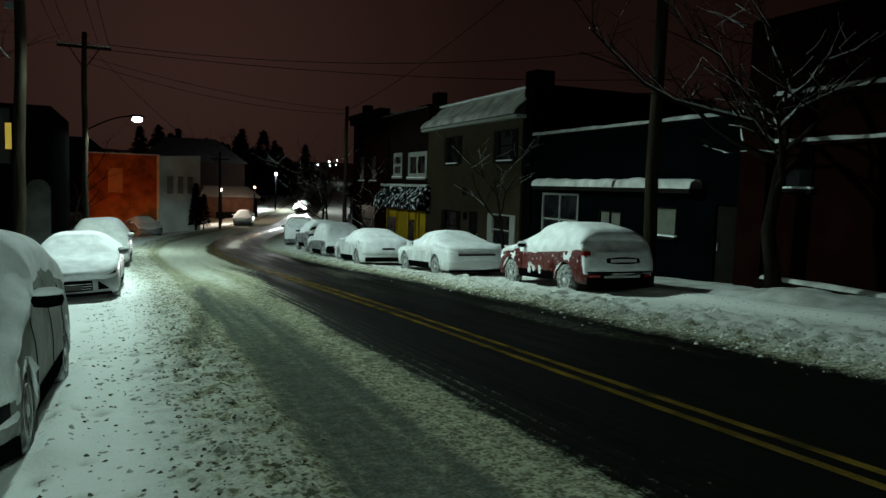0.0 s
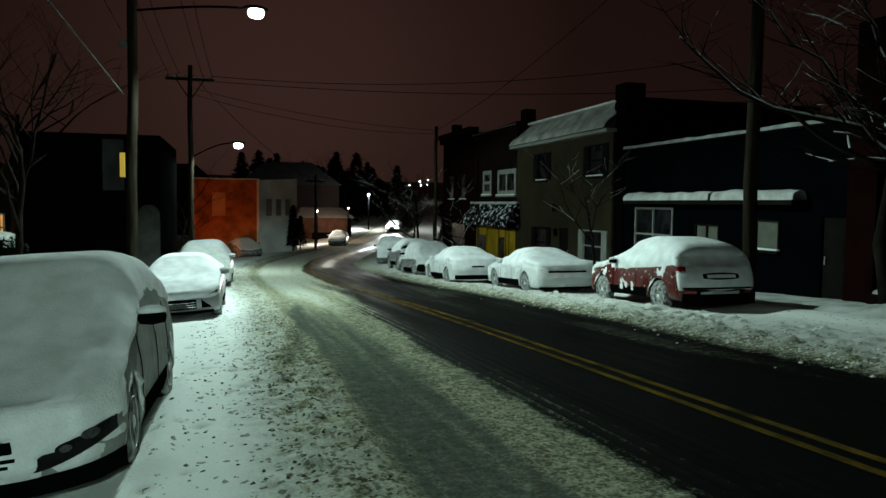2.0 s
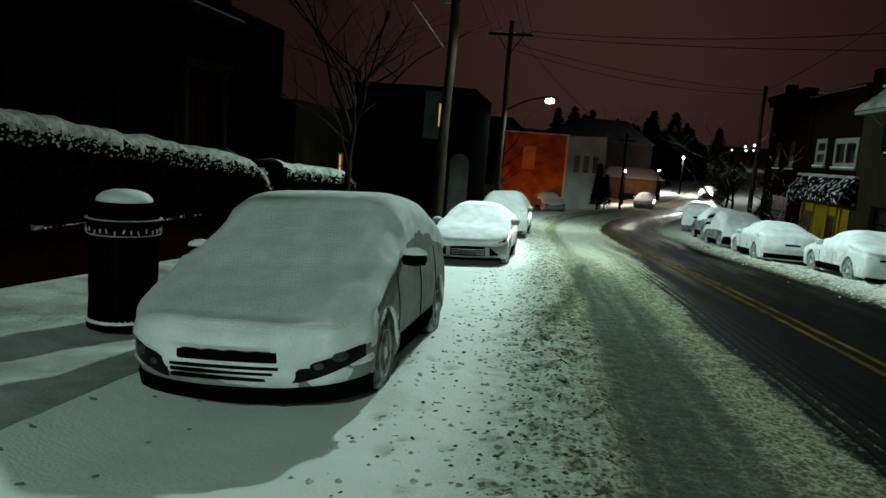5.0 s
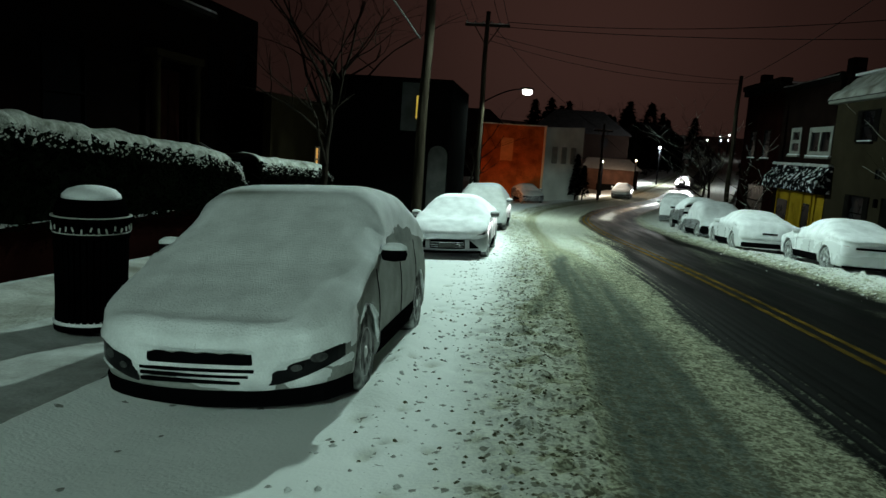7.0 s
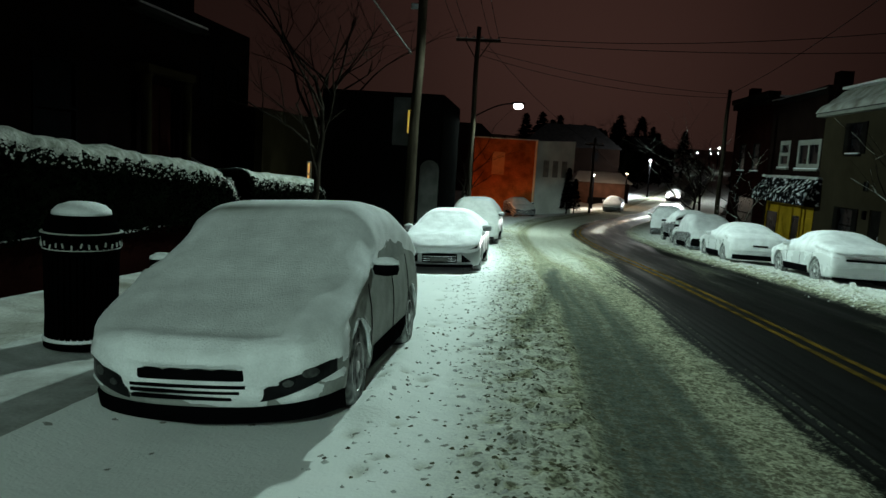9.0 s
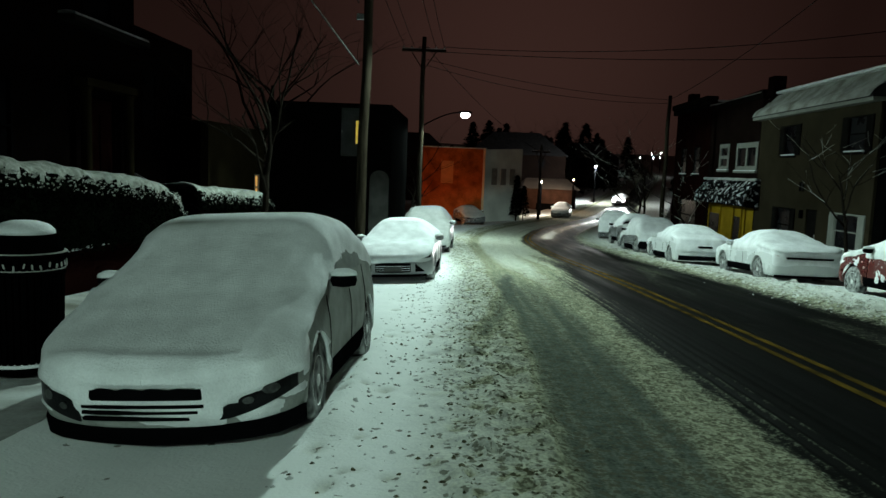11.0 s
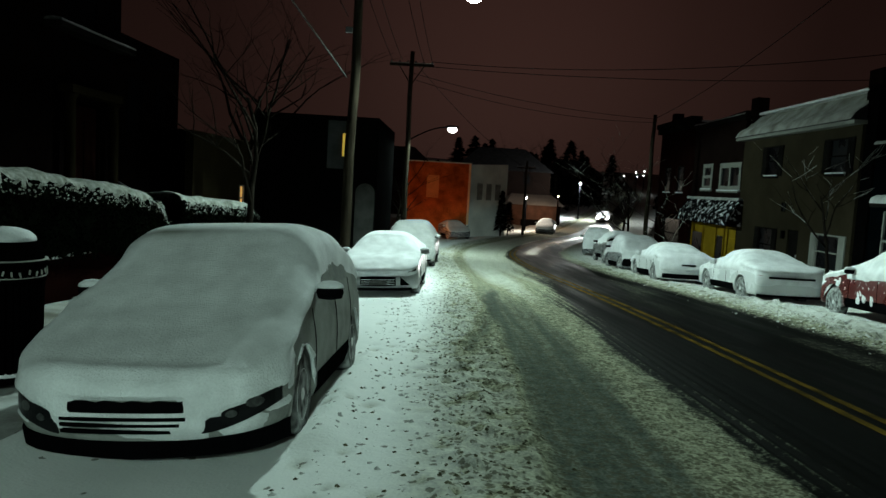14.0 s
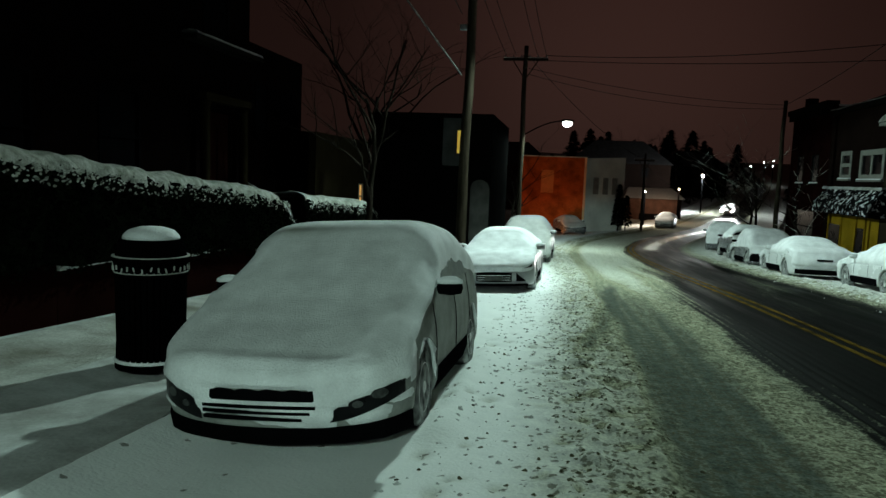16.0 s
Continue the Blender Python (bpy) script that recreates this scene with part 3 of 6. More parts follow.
# ---- cars ----
def loft_car(L, W, top, belt, wheels, R, nose_r, tail_r, sill=0.2, tumble=0.30, nose_bulge=0.10, edge=0.5, nose_z=0.42, tail_bulge=0.05):
    """The outer skin of a car as an array of points [station, ring, 3]; y runs back from the nose, the ring from under one
    side over the roof to under the other."""
    k = np.linspace(0, 1, 16)
    ys = np.concatenate([nose_r * (1 - np.cos(k * math.pi / 2)), np.arange(nose_r + 0.04, L - tail_r - 0.02, 0.05), L - tail_r * (1 - np.sin(k * math.pi / 2))])
    half = np.full_like(ys, W / 2)
    n = 2.7
    ys[0], ys[-1] = 0.0, L
    f, b = ys < nose_r, ys > L - tail_r
    half[f] *= (1 - (1 - ys[f] / nose_r) ** n) ** (1 / n)
    half[b] *= (1 - ((ys[b] - L + tail_r) / tail_r) ** 3.2) ** (1 / 3.2)

    def soft(table):
        a = np.array(table)
        return sum(np.interp(ys + d, a[:, 0], a[:, 1]) for d in (-0.10, -0.05, 0, 0.05, 0.10)) / 5

    zt, zb = soft(top), soft(belt)
    zb = np.minimum(zb, zt - 0.03)
    Ra = R + 0.07
    arch = np.zeros_like(ys)
    for yw in wheels:
        d = np.abs(ys - yw)
        arch = np.maximum(arch, np.where(d < Ra, R + np.sqrt(np.maximum(0, Ra ** 2 - d ** 2)), 0))
    th = np.linspace(0, math.pi / 2, 15)[1:]
    rows = []
    for y, w, t, c, a in zip(ys, half, zt, zb, arch):
        mid = sill + 0.55 * (c - sill)
        low = [(0, sill), (w * (0.68 if a else 0.86), max(sill, a)), (w * 0.955, max(sill + 0.015, a)), (w * 0.985, max(sill + 0.10, a)),
               ] + [(w * float(np.interp(q, (0, 0.35, 0.55, 0.8, 1), (0.987, 0.996, 1.0, 0.992, 0.972))), max(sill + 0.10 + (c - sill - 0.10) * q, a)) for q in np.linspace(0.1, 1, 10)]
        hood = t - c < 0.25
        for q in th:
            z = c + (t - c) * math.sin(q) ** (0.75 if not hood else 0.6)
            x = w * 0.972 * math.cos(q) ** edge * (1 - tumble * min(1, max(0, z - c) / 0.6) * (0 if hood else 1) * min(1, (t - c) / 0.5))
            low.append((x, z))
        half_ring = [(x, y + nose_bulge * ((z - nose_z) / 0.28) ** 2 * max(0, 1 - y / nose_r) * (1 if y < L / 2 else 0)
                      - tail_bulge * ((z - 0.6) / 0.35) ** 2 * max(0, 1 - (L - y) / tail_r) * (1 if y > L / 2 else 0), z) for x, z in low]
        rows.append([(-x, yy, z) for x, yy, z in half_ring] + half_ring[::-1][1:])
    return ys, np.array(rows)


def skin_normals(P):
    du, dv = np.gradient(P, axis=0), np.gradient(P, axis=1)
    nrm = np.cross(dv, du)
    nrm /= np.linalg.norm(nrm, axis=-1, keepdims=True) + 1e-9
    mid = P.mean(axis=(0, 1))
    if ((P - mid) * nrm).sum() < 0:
        nrm = -nrm
    return nrm


def wheel(car_ob, x, y, R, side, rim=None):
    """A tyre with a spoked rim; side is the way that it faces."""
    sides = 28
    prof = [(0.62 * R, -0.10), (0.90 * R, -0.10), (R, -0.075), (R, 0.075), (0.90 * R, 0.10), (0.62 * R, 0.095)]
    bm = lathe(prof, sides)
    bmesh.ops.transform(bm, matrix=pose(x, y, R, 0, 90, 0), verts=bm.verts)
    tyre = part("wheel", bm, RUBBER, car_ob, "black tyre clogged with snow", rounded=True)
    bm = bmesh.new()
    lathe([(0.60 * R, -0.02), (0.66 * R, 0.0), (0.66 * R, 0.085 * side), (0.60 * R, 0.098 * side), (0.57 * R, 0.07 * side), (0.55 * R, 0.02 * side)], sides, bm, closed=False)
    lathe([(0.02, 0.05 * side), (0.16 * R, 0.06 * side), (0.15 * R, 0.098 * side), (0.03, 0.104 * side)], 14, bm)
    for k in range(5):
        w = 2 * math.pi * k / 5
        m = pose(0, 0, 0, 0, 0, math.degrees(w))
        vs = [bm.verts.new(m @ Vector(p)) for p in ((0.1 * R, -0.05, 0.085 * side), (0.60 * R, -0.035, 0.075 * side), (0.60 * R, 0.035, 0.075 * side), (0.1 * R, 0.05, 0.085 * side),
                                                     (0.1 * R, -0.05, 0.05 * side), (0.60 * R, -0.035, 0.04 * side), (0.60 * R, 0.035, 0.04 * side), (0.1 * R, 0.05, 0.05 * side))]
        for f in ((0, 1, 2, 3), (4, 7, 6, 5), (0, 4, 5, 1), (2, 6, 7, 3), (1, 5, 6, 2), (0, 3, 7, 4)):
            bm.faces.new([vs[i] for i in f])
    bmesh.ops.transform(bm, matrix=pose(x, y, R, 0, 90, 0), verts=bm.verts)
    part("rim", bm, rim or ALLOY, tyre, "spoked alloy rim packed with snow")
    return tyre


def skin_panel(P, N, s0, s1, r0, r1, off, mirror=False):
    """A panel that lies on the skin between stations and ring places, a few millimetres proud."""
    sub = P[s0:s1, r0:r1] + N[s0:s1, r0:r1] * off
    return grid_mesh(sub)[:2]


def end_panel(spec, xs, lower, upper, mat, car_ob, name, label="", off=0.012, rear=False, thick=0.02):
    """A lamp, grille or plate on the nose or tail: bounded by lower(x) and upper(x), following the curve of the end."""
    L, W, r = spec["L"], spec["W"], spec["tail_r"] if rear else spec["nose_r"]
    n = 3.2 if rear else 2.7
    xs = np.linspace(xs[0], xs[1], 15)

    def back(x, z):
        y = r * (1 - (1 - min(0.995, abs(x) / (W / 2)) ** n) ** (1 / n))
        if rear:
            return L - y - spec["tail_bulge"] * ((z - 0.6) / 0.35) ** 2 * max(0, 1 - y / r)
        return y + spec["nose_bulge"] * ((z - spec["nose_z"]) / 0.28) ** 2 * max(0, 1 - y / r)

    sgn = 1 if rear else -1
    outer = np.array([[(x, back(x, z) + sgn * off, z) for z in np.linspace(lower(x), upper(x), 5)] for x in xs])
    inner = outer - np.array([0, sgn * (off + thick), 0])
    v1, f1, _ = grid_mesh(outer)
    v2, f2, _ = grid_mesh(inner)
    n1, (a, b) = len(v1), outer.shape[:2]
    rim_loop = [i * b for i in range(a)] + [(a - 1) * b + j for j in range(1, b)] + [i * b + b - 1 for i in range(a - 2, -1, -1)] + [j for j in range(b - 2, 0, -1)]
    sides = [(rim_loop[i], rim_loop[(i + 1) % len(rim_loop)], rim_loop[(i + 1) % len(rim_loop)] + n1, rim_loop[i] + n1) for i in range(len(rim_loop))]
    return finish(name, np.concatenate([v1, v2]), [tuple(f) for f in f1] + [tuple(f + n1) for f in f2] + sides, mat, car_ob, label)


def car(label, spec, paint, m, snow_depth=0.05, cover=0.30, seed=1, lip=0.0, front_snow=0.0, side_snow=0.0, rear_snow=0.0, windows=True, group="parked cars", bare=None, splats=(), category="car", pillar=0.0, dimming=0.0):
    """A parked car with wheels, windows and the snow that lies on it. cover: how steep a face still holds snow."""
    ob = thing("car", label, category, m, group)
    keys = ("L", "W", "top", "belt", "wheels", "R", "nose_r", "tail_r", "sill", "tumble", "nose_bulge", "edge", "nose_z", "tail_bulge")
    spec = {"sill": 0.2, "tumble": 0.30, "nose_bulge": 0.10, "edge": 0.5, "nose_z": 0.42, "tail_bulge": 0.05, **spec}
    ys, P = loft_car(**{k: spec[k] for k in keys})
    N = skin_normals(P)
    L, W, R = spec["L"], spec["W"], spec["R"]
    v, f, _ = grid_mesh(P)
    finish("body", v, f, paint, ob, rounded=True)
    ring = P.shape[1]
    c = 13                             # ring place of the belt line
    if windows:
        for y0, y1 in spec["windows"]:
            s0, s1 = np.searchsorted(ys, (y0, y1))
            for a, b in ((c + 1, c + 8), (ring - c - 8, ring - c - 1)):
                v, f = skin_panel(P, N, s0, s1, a, b, 0.004)
                finish("side_window", v, f, FROSTED if spec.get("rimed") else GLASS, ob, "side window under rime" if spec.get("rimed") else "dark side window", rounded=True)
        for y0, y1, name in (spec["screen"] + ("windscreen",), spec["rear_screen"] + ("rear_window",)):
            s0, s1 = np.searchsorted(ys, (y0, y1))
            v, f = skin_panel(P, N, s0, s1, c + 5, ring - c - 5, 0.004)
            finish(name, v, f, GLASS, ob, "dark glass under snow", rounded=True)
    for y in spec["doors"]:            # shut lines
        s = np.searchsorted(ys, y)
        for a, b in ((3, c + 2), (ring - c - 2, ring - 3)):
            line = P[s, a:b] + N[s, a:b] * 0.001
            vs, fs = tube(line, [0.006] * len(line), 4)
            finish("door_gap", vs, fs, BLACK, ob)
    w0, w1 = spec["wheels"]            # dark rocker panels between the wheel arches
    s0, s1 = np.searchsorted(ys, (w0 + R + 0.09, w1 - R - 0.09))
    for a, b in ((2, 6), (ring - 6, ring - 2)):
        v, f = skin_panel(P, N, s0, s1, a, b, 0.006)
        finish("rocker_panel", v, f, BLACK, ob, "dark sill between the wheel arches", rounded=True)
    for y in spec["wheels"]:
        for side in (-1, 1):
            wheel(ob, side * (W / 2 - 0.125), y, R, side)
    for side in (-1, 1):               # door mirrors
        bm = lathe([(0.02, -0.075), (0.085, -0.06), (0.10, 0.0), (0.085, 0.06), (0.02, 0.08)], 14)
        my, mz = spec["mirror"]
        mx = side * (W / 2 + 0.07)
        bmesh.ops.transform(bm, matrix=pose(mx, my, mz) @ Matrix.Diagonal((1.2, 0.75, 0.85, 1)), verts=bm.verts)
        mir = part("mirror", bm, BLACK if spec.get("dark_mirror") else paint, ob, "door mirror topped with snow", rounded=True)
        bm = lathe([(0.02, 0.0), (0.10, 0.01), (0.095, 0.045), (0.05, 0.075), (0.01, 0.08)], 14)
        bmesh.ops.transform(bm, matrix=pose(mx, my, mz + 0.03) @ Matrix.Diagonal((1.2, 0.8, 0.9, 1)), verts=bm.verts)
        part("mirror_snow", bm, SNOW, mir, rounded=True)
    # the snow cover, thick on flat faces and thinning out over the shoulders
    X, Y, Z = P[..., 0], P[..., 1], P[..., 2]
    rag = (fractal(X * 1.3 + Z, Y + seed * 9, 0.5, seed, 4) - 0.5)
    amount = smooth(cover - 0.12, cover + 0.16, N[..., 2] + rag * 0.22)
    amount[:, :c - 1], amount[:, ring - c + 1:] = 0, 0
    if front_snow:
        amount = np.maximum(amount, front_snow * smooth(0.05, 0.3, -N[..., 1]) * smooth(0.30, 0.42, Z + rag * 0.25))
    if rear_snow:
        amount = np.maximum(amount, rear_snow * smooth(0.2, 0.5, N[..., 1]) * smooth(0.50, 0.62, Z + rag * 0.15))
    if side_snow:
        amount = np.maximum(amount, side_snow * smooth(0.3, 0.7, np.abs(N[..., 0])) * smooth(0.02, 0.10, fractal(Y * 1.2, Z * 1.2 + X, 0.30, seed + 3, 5) - 0.47 - 0.35 * smooth(0.62, 0.95, Z)))
    for sy, sz, sr in splats:          # snow that stuck to the flank
        blob = np.exp(-((Y - sy) ** 2 + (Z - sz) ** 2) / sr ** 2) * (np.abs(N[..., 0]) > 0.5)
        amount = np.maximum(amount, 0.5 * smooth(0.45, 0.62, blob * (-0.30 + 1.8 * fractal(Y, Z, 0.10, seed + 3, 4))))
    amount[:, :3], amount[:, -3:] = 0, 0
    if bare:
        for zone in bare:
            if callable(zone):
                hold = 1 - smooth(0, 0.02, zone(X, Y, Z))
            else:
                x0, x1, y0, y1, z0, z1 = zone
                hold = 1 - smooth(0, 0.03, np.maximum.reduce([x0 - X, X - x1, y0 - Y, Y - y1, z0 - Z, Z - z1]))
            amount = amount * (1 - hold)
    drift = 0.6 + 0.8 * fractal(X, Y, 0.7, seed + 5) + 0.25 * fractal(X, Y, 0.12, seed + 6)
    y0, y1 = spec["screen"]           # the snow lies thinner on the windscreen than on its frame
    ring_at = np.abs(np.arange(ring) - (ring - 1) / 2)[None, :]
    inset = smooth(y0 - 0.15, y0 + 0.40, Y) * (1 - smooth(y1 - 0.06, y1 + 0.02, Y)) * (1 - smooth(ring / 2 - c - 5.5, ring / 2 - c - 3.5, ring_at + 0 * Y))
    drift = drift * (1 - 0.55 * inset)
    t = amount * snow_depth * drift - 0.006 * (amount < 0.02)
    frame_band = smooth(y0 - 0.25, y0 + 0.20, Y) * (1 - smooth(y1 - 0.02, y1 + 0.14, Y)) * (1 - inset) * smooth(ring / 2 - c - 6.0, ring / 2 - c - 4.0, ring_at + 0 * Y)
    t = t + pillar * amount * frame_band + 0.010 * amount * (fractal(X + Z, Y, 0.16, seed + 8) - 0.5)
    t = t + lip * amount * smooth(0.0, 0.10, Y) * (1 - smooth(0.12, 0.20, Y - 0.12 * X ** 2 + 0.06 * rag))
    Q = P + N * t[..., None] * np.array([0.8, 0.8, 1.0])
    a = amount > 0.02
    keep = a[:-1, :-1] | a[1:, :-1] | a[1:, 1:] | a[:-1, 1:]
    v, f, used = grid_mesh(Q, keep)
    layer = finish("snow_cover", v, f, CAR_SNOW, ob, "fresh snow lying on the car", rounded=True)
    # whole layer greyed in colour: weak light on the van, dusting on the saloon
    if dimming:
        layer.data.attributes.new("thin", "FLOAT", "POINT").data.foreach_set("value", np.full(len(used), dimming, np.float32))
    if pillar:
        # bonnet and windscreen greyed in colour, as shade against the brighter lip and frame
        wide = np.interp(Y, (0.3, y0, y0 + 0.15, y1), (0.80, 0.74, 0.62, 0.50))
        thin = smooth(0.11, 0.19, Y - 0.10 * X ** 2 + 0.10 * rag) * (1 - smooth(y1 - 0.02, y1 + 0.10, Y)) * (1 - smooth(wide, wide + 0.05 + 0.10 * (Y < y0), np.abs(X)))
        gap = 4.2 * np.exp(-((X + 0.36) / 0.36) ** 4 - ((Y - 1.84) / 0.06) ** 2)      # almost bare where it slid off the roof edge
        layer.data.attributes.new("thin", "FLOAT", "POINT").data.foreach_set("value", ((thin * (0.70 + 0.6 * fractal(X, Y, 0.5, 77))).clip(0, 1) + gap).reshape(-1)[used].astype(np.float32))
    return ob, {**spec, "ys": ys, "P": P, "N": N}


def flat(z):
    return lambda x: z


WHITE_PAINT = material("white_car_paint", (0.66, 0.68, 0.68), 0.3, var=0.08, size=0.8, bump=0.04)
SILVER_PAINT = material("silver_car_paint", (0.33, 0.34, 0.34), 0.4, metal=0.2, var=0.2, size=0.5, bump=0.08, fine=70)
DUSTED_PAINT = material("dark_grey_paint_under_snow_dust", (0.31, 0.32, 0.30), 0.7, var=0.25, size=0.3, bump=0.4, fine=60)
RED_PAINT = material("red_car_paint", (0.085, 0.005, 0.0035), 0.3, var=0.2, size=0.8, bump=0.04, snow=0.04, snow_size=11.0)
GREY_PAINT = material("grey_car_paint", (0.07, 0.073, 0.078), 0.35, metal=0.2, var=0.2, size=0.8, bump=0.1, snow=0.25, snow_size=30.0)
CHROME = material("bright_trim", (0.6, 0.6, 0.6), 0.2, metal=1.0, var=0.1, bump=0.0, snow=0.5)
PLATE = material("number_plate", (0.10, 0.10, 0.095), 0.6, var=0.25, size=0.1, bump=0.05)

HATCH = dict(L=4.25, W=1.92, R=0.32, wheels=(1.00, 3.50), nose_r=0.74, tail_r=0.45, tumble=0.09, edge=0.27, sill=0.19, nose_bulge=0.07, nose_z=0.45,
             top=[(0, 0.53), (0.10, 0.615), (0.28, 0.705), (0.9, 0.925), (1.1, 1.03), (1.75, 1.475), (1.95, 1.565), (2.5, 1.59), (3.2, 1.53), (3.75, 1.33), (4.1, 1.02), (4.25, 0.9)],
             belt=[(0, 0.48), (0.5, 0.67), (1.1, 0.86), (2.2, 0.92), (3.6, 0.97), (4.25, 0.85)], windows=((1.5, 2.3), (2.4, 3.2)), screen=(1.2, 1.8), rear_screen=(3.5, 4.0), doors=(1.35, 2.35, 3.2),
             mirror=(1.62, 1.05), dark_mirror=True, rimed=True)


def lamp_zone(x0, x1, lo, lo_rise, hi, hi_rise, lo_bend, hi_bend, side):
    """Where a slanted headlamp keeps the snow off: how far a place lies outside of it."""
    def outside(X, Y, Z):
        q = np.clip((side * X - x0) / (x1 - x0), 0, 1)
        return np.maximum.reduce([x0 - side * X, side * X - x1, Y - 0.6, lo + lo_rise * q ** lo_bend - Z, Z - hi - hi_rise * q ** hi_bend])
    return outside


near, ns = car("compact hatchback caked with fresh snow, parked at the kerb", HATCH, DUSTED_PAINT, on_road(-1.90, 4.32, -1.0, 0.035), 0.045, 0.34, 11, lip=0.045, front_snow=0.75, pillar=0.07,
               bare=(lamp_zone(0.48, 0.94, 0.275, 0.15, 0.335, 0.19, 1.5, 0.7, 1), lamp_zone(0.46, 0.94, 0.265, 0.14, 0.385, 0.14, 1.2, 0.6, -1), (-0.40, 0.38, -0.2, 0.3, 0.42, 0.50), (0.86, 1.0, 0.2, 0.75, 0.15, 0.36)))
end_panel(ns, (0.48, 0.92), lambda x: 0.275 + 0.15 * ((x - 0.48) / 0.44) ** 1.5, lambda x: 0.335 + 0.19 * ((x - 0.48) / 0.44) ** 0.7, LENS, near, "headlight", "dark headlamp half buried in snow")
end_panel(ns, (-0.92, -0.46), lambda x: 0.265 + 0.14 * ((-x - 0.46) / 0.46) ** 1.2, lambda x: 0.385 + 0.14 * ((-x - 0.46) / 0.46) ** 0.6, LENS, near, "headlight", "dark headlamp half buried in snow")
REFLECTOR = material("dull_lamp_reflector", (0.07, 0.072, 0.07), 0.4, var=0.5, size=0.04, bump=0.2, spec=0.2)
for s, x0, zc in ((1, 0.79, 0.455), (-1, 0.72, 0.43), (1, 0.66, 0.395), (-1, 0.58, 0.37)):
    r = 0.034 if abs(x0) > 0.7 else 0.024
    end_panel(ns, tuple(sorted((s * (x0 - 1.4 * r), s * (x0 + 1.4 * r)))), lambda x: zc - r * math.sqrt(max(0.02, 1 - ((abs(x) - x0) / (1.4 * r)) ** 2)), lambda x: zc + r * math.sqrt(max(0.02, 1 - ((abs(x) - x0) / (1.4 * r)) ** 2)),
              REFLECTOR, near, "lamp_reflector", "dull reflector bowl behind the headlamp lens", off=0.019)
end_panel(ns, (-0.42, 0.40), flat(0.42), lambda x: 0.495 + 0.008 * math.sin(x * 37) + 0.006 * math.sin(x * 71), BLACK, near, "grille", "black upper grille crusted with snow")
for gz0, gx in ((0.385, 0.40), (0.345, 0.36), (0.30, 0.30)):
    end_panel(ns, (-0.42, gx), flat(gz0 - 0.012), flat(gz0 + 0.010), BLACK, near, "grille_bar", "black gap of the lower grille", off=0.040)
end_panel(ns, (-0.945, 0.945), lambda x: 0.085 + 0.05 * abs(x), lambda x: 0.225 + 0.05 * abs(x) ** 2, BLACK, near, "front_valance", "black plastic lower edge of the bumper", off=0.012)

SALOON_NOSE = dict(L=4.4, W=1.80, R=0.31, wheels=(0.92, 3.55), nose_r=0.55, tail_r=0.42, tumble=0.32, edge=0.46, sill=0.19,
                   top=[(0, 0.60), (0.15, 0.72), (0.5, 0.82), (1.1, 0.95), (1.8, 1.36), (2.2, 1.44), (3.0, 1.42), (3.7, 1.22), (4.1, 1.0), (4.4, 0.9)],
                   belt=[(0, 0.5), (0.5, 0.68), (1.1, 0.84), (3.6, 0.95), (4.4, 0.85)], windows=((1.6, 2.4), (2.5, 3.3)), screen=(1.25, 1.85), rear_screen=(3.3, 3.9), doors=(1.4, 2.45, 3.35),
                   mirror=(1.62, 1.0))
second, ss = car("silver hatchback under bright snow, parked below the street lamp", SALOON_NOSE, SILVER_PAINT, on_road(-1.42, 15.9, -1.0), 0.05, 0.30, 21)
end_panel(ss, (-0.40, 0.40), lambda x: 0.27 + 0.10 * abs(x) ** 2, lambda x: 0.50 - 0.04 * abs(x), BLACK, second, "grille", "black trapezoid grille")
for gz0 in (0.32, 0.37, 0.42):
    end_panel(ss, (-0.38, 0.38), flat(gz0 - 0.006), flat(gz0 + 0.006), CHROME, second, "grille_bar", off=0.02)
for s in (-1, 1):
    end_panel(ss, tuple(sorted((s * 0.50, s * 0.70))), lambda x: 0.29, lambda x: 0.31 + 0.85 * (0.70 - abs(x)), BLACK, second, "intake", "black slatted side intake")
    end_panel(ss, tuple(sorted((s * 0.48, s * 0.84))), lambda x: 0.56 + 0.12 * (abs(x) - 0.48), lambda x: 0.62 + 0.28 * (abs(x) - 0.48), LENS, second, "headlight", "headlamp under a skin of snow", off=0.004)
end_panel(ss, (-0.75, 0.75), flat(0.17), flat(0.235), BLACK, second, "front_valance", "black lower bumper lip", off=0.012)
end_panel(ss, (-0.2, 0.2), flat(0.30), flat(0.40), PLATE, second, "number_plate", "number plate dulled by snow", off=0.03)

VAN = dict(L=4.6, W=1.96, R=0.34, wheels=(0.95, 3.7), nose_r=0.45, tail_r=0.3, tumble=0.22, edge=0.38, sill=0.24,
           top=[(0, 0.78), (0.15, 0.92), (0.8, 1.08), (1.0, 1.15), (1.55, 1.66), (2.0, 1.76), (3.8, 1.76), (4.4, 1.62), (4.6, 1.2)],
           belt=[(0, 0.7), (0.8, 0.95), (4.4, 1.05), (4.6, 1.0)], windows=((1.5, 2.3), (2.4, 3.2), (3.3, 4.1)), screen=(1.1, 1.6), rear_screen=(4.35, 4.55), doors=(1.3, 2.35, 3.25), mirror=(1.45, 1.15))
third, vs_ = car("tall grey estate car under snow, parked at the kerb", VAN, GREY_PAINT, on_road(-1.36, 26.3, -1.5), 0.06, 0.25, 31, front_snow=0.9, category="van", dimming=2.6)
for s in (-1, 1):
    end_panel(vs_, tuple(sorted((s * 0.5, s * 0.88))), flat(0.72), flat(0.80), LENS, third, "headlight", "dark headlamp edged with snow", off=0.05)
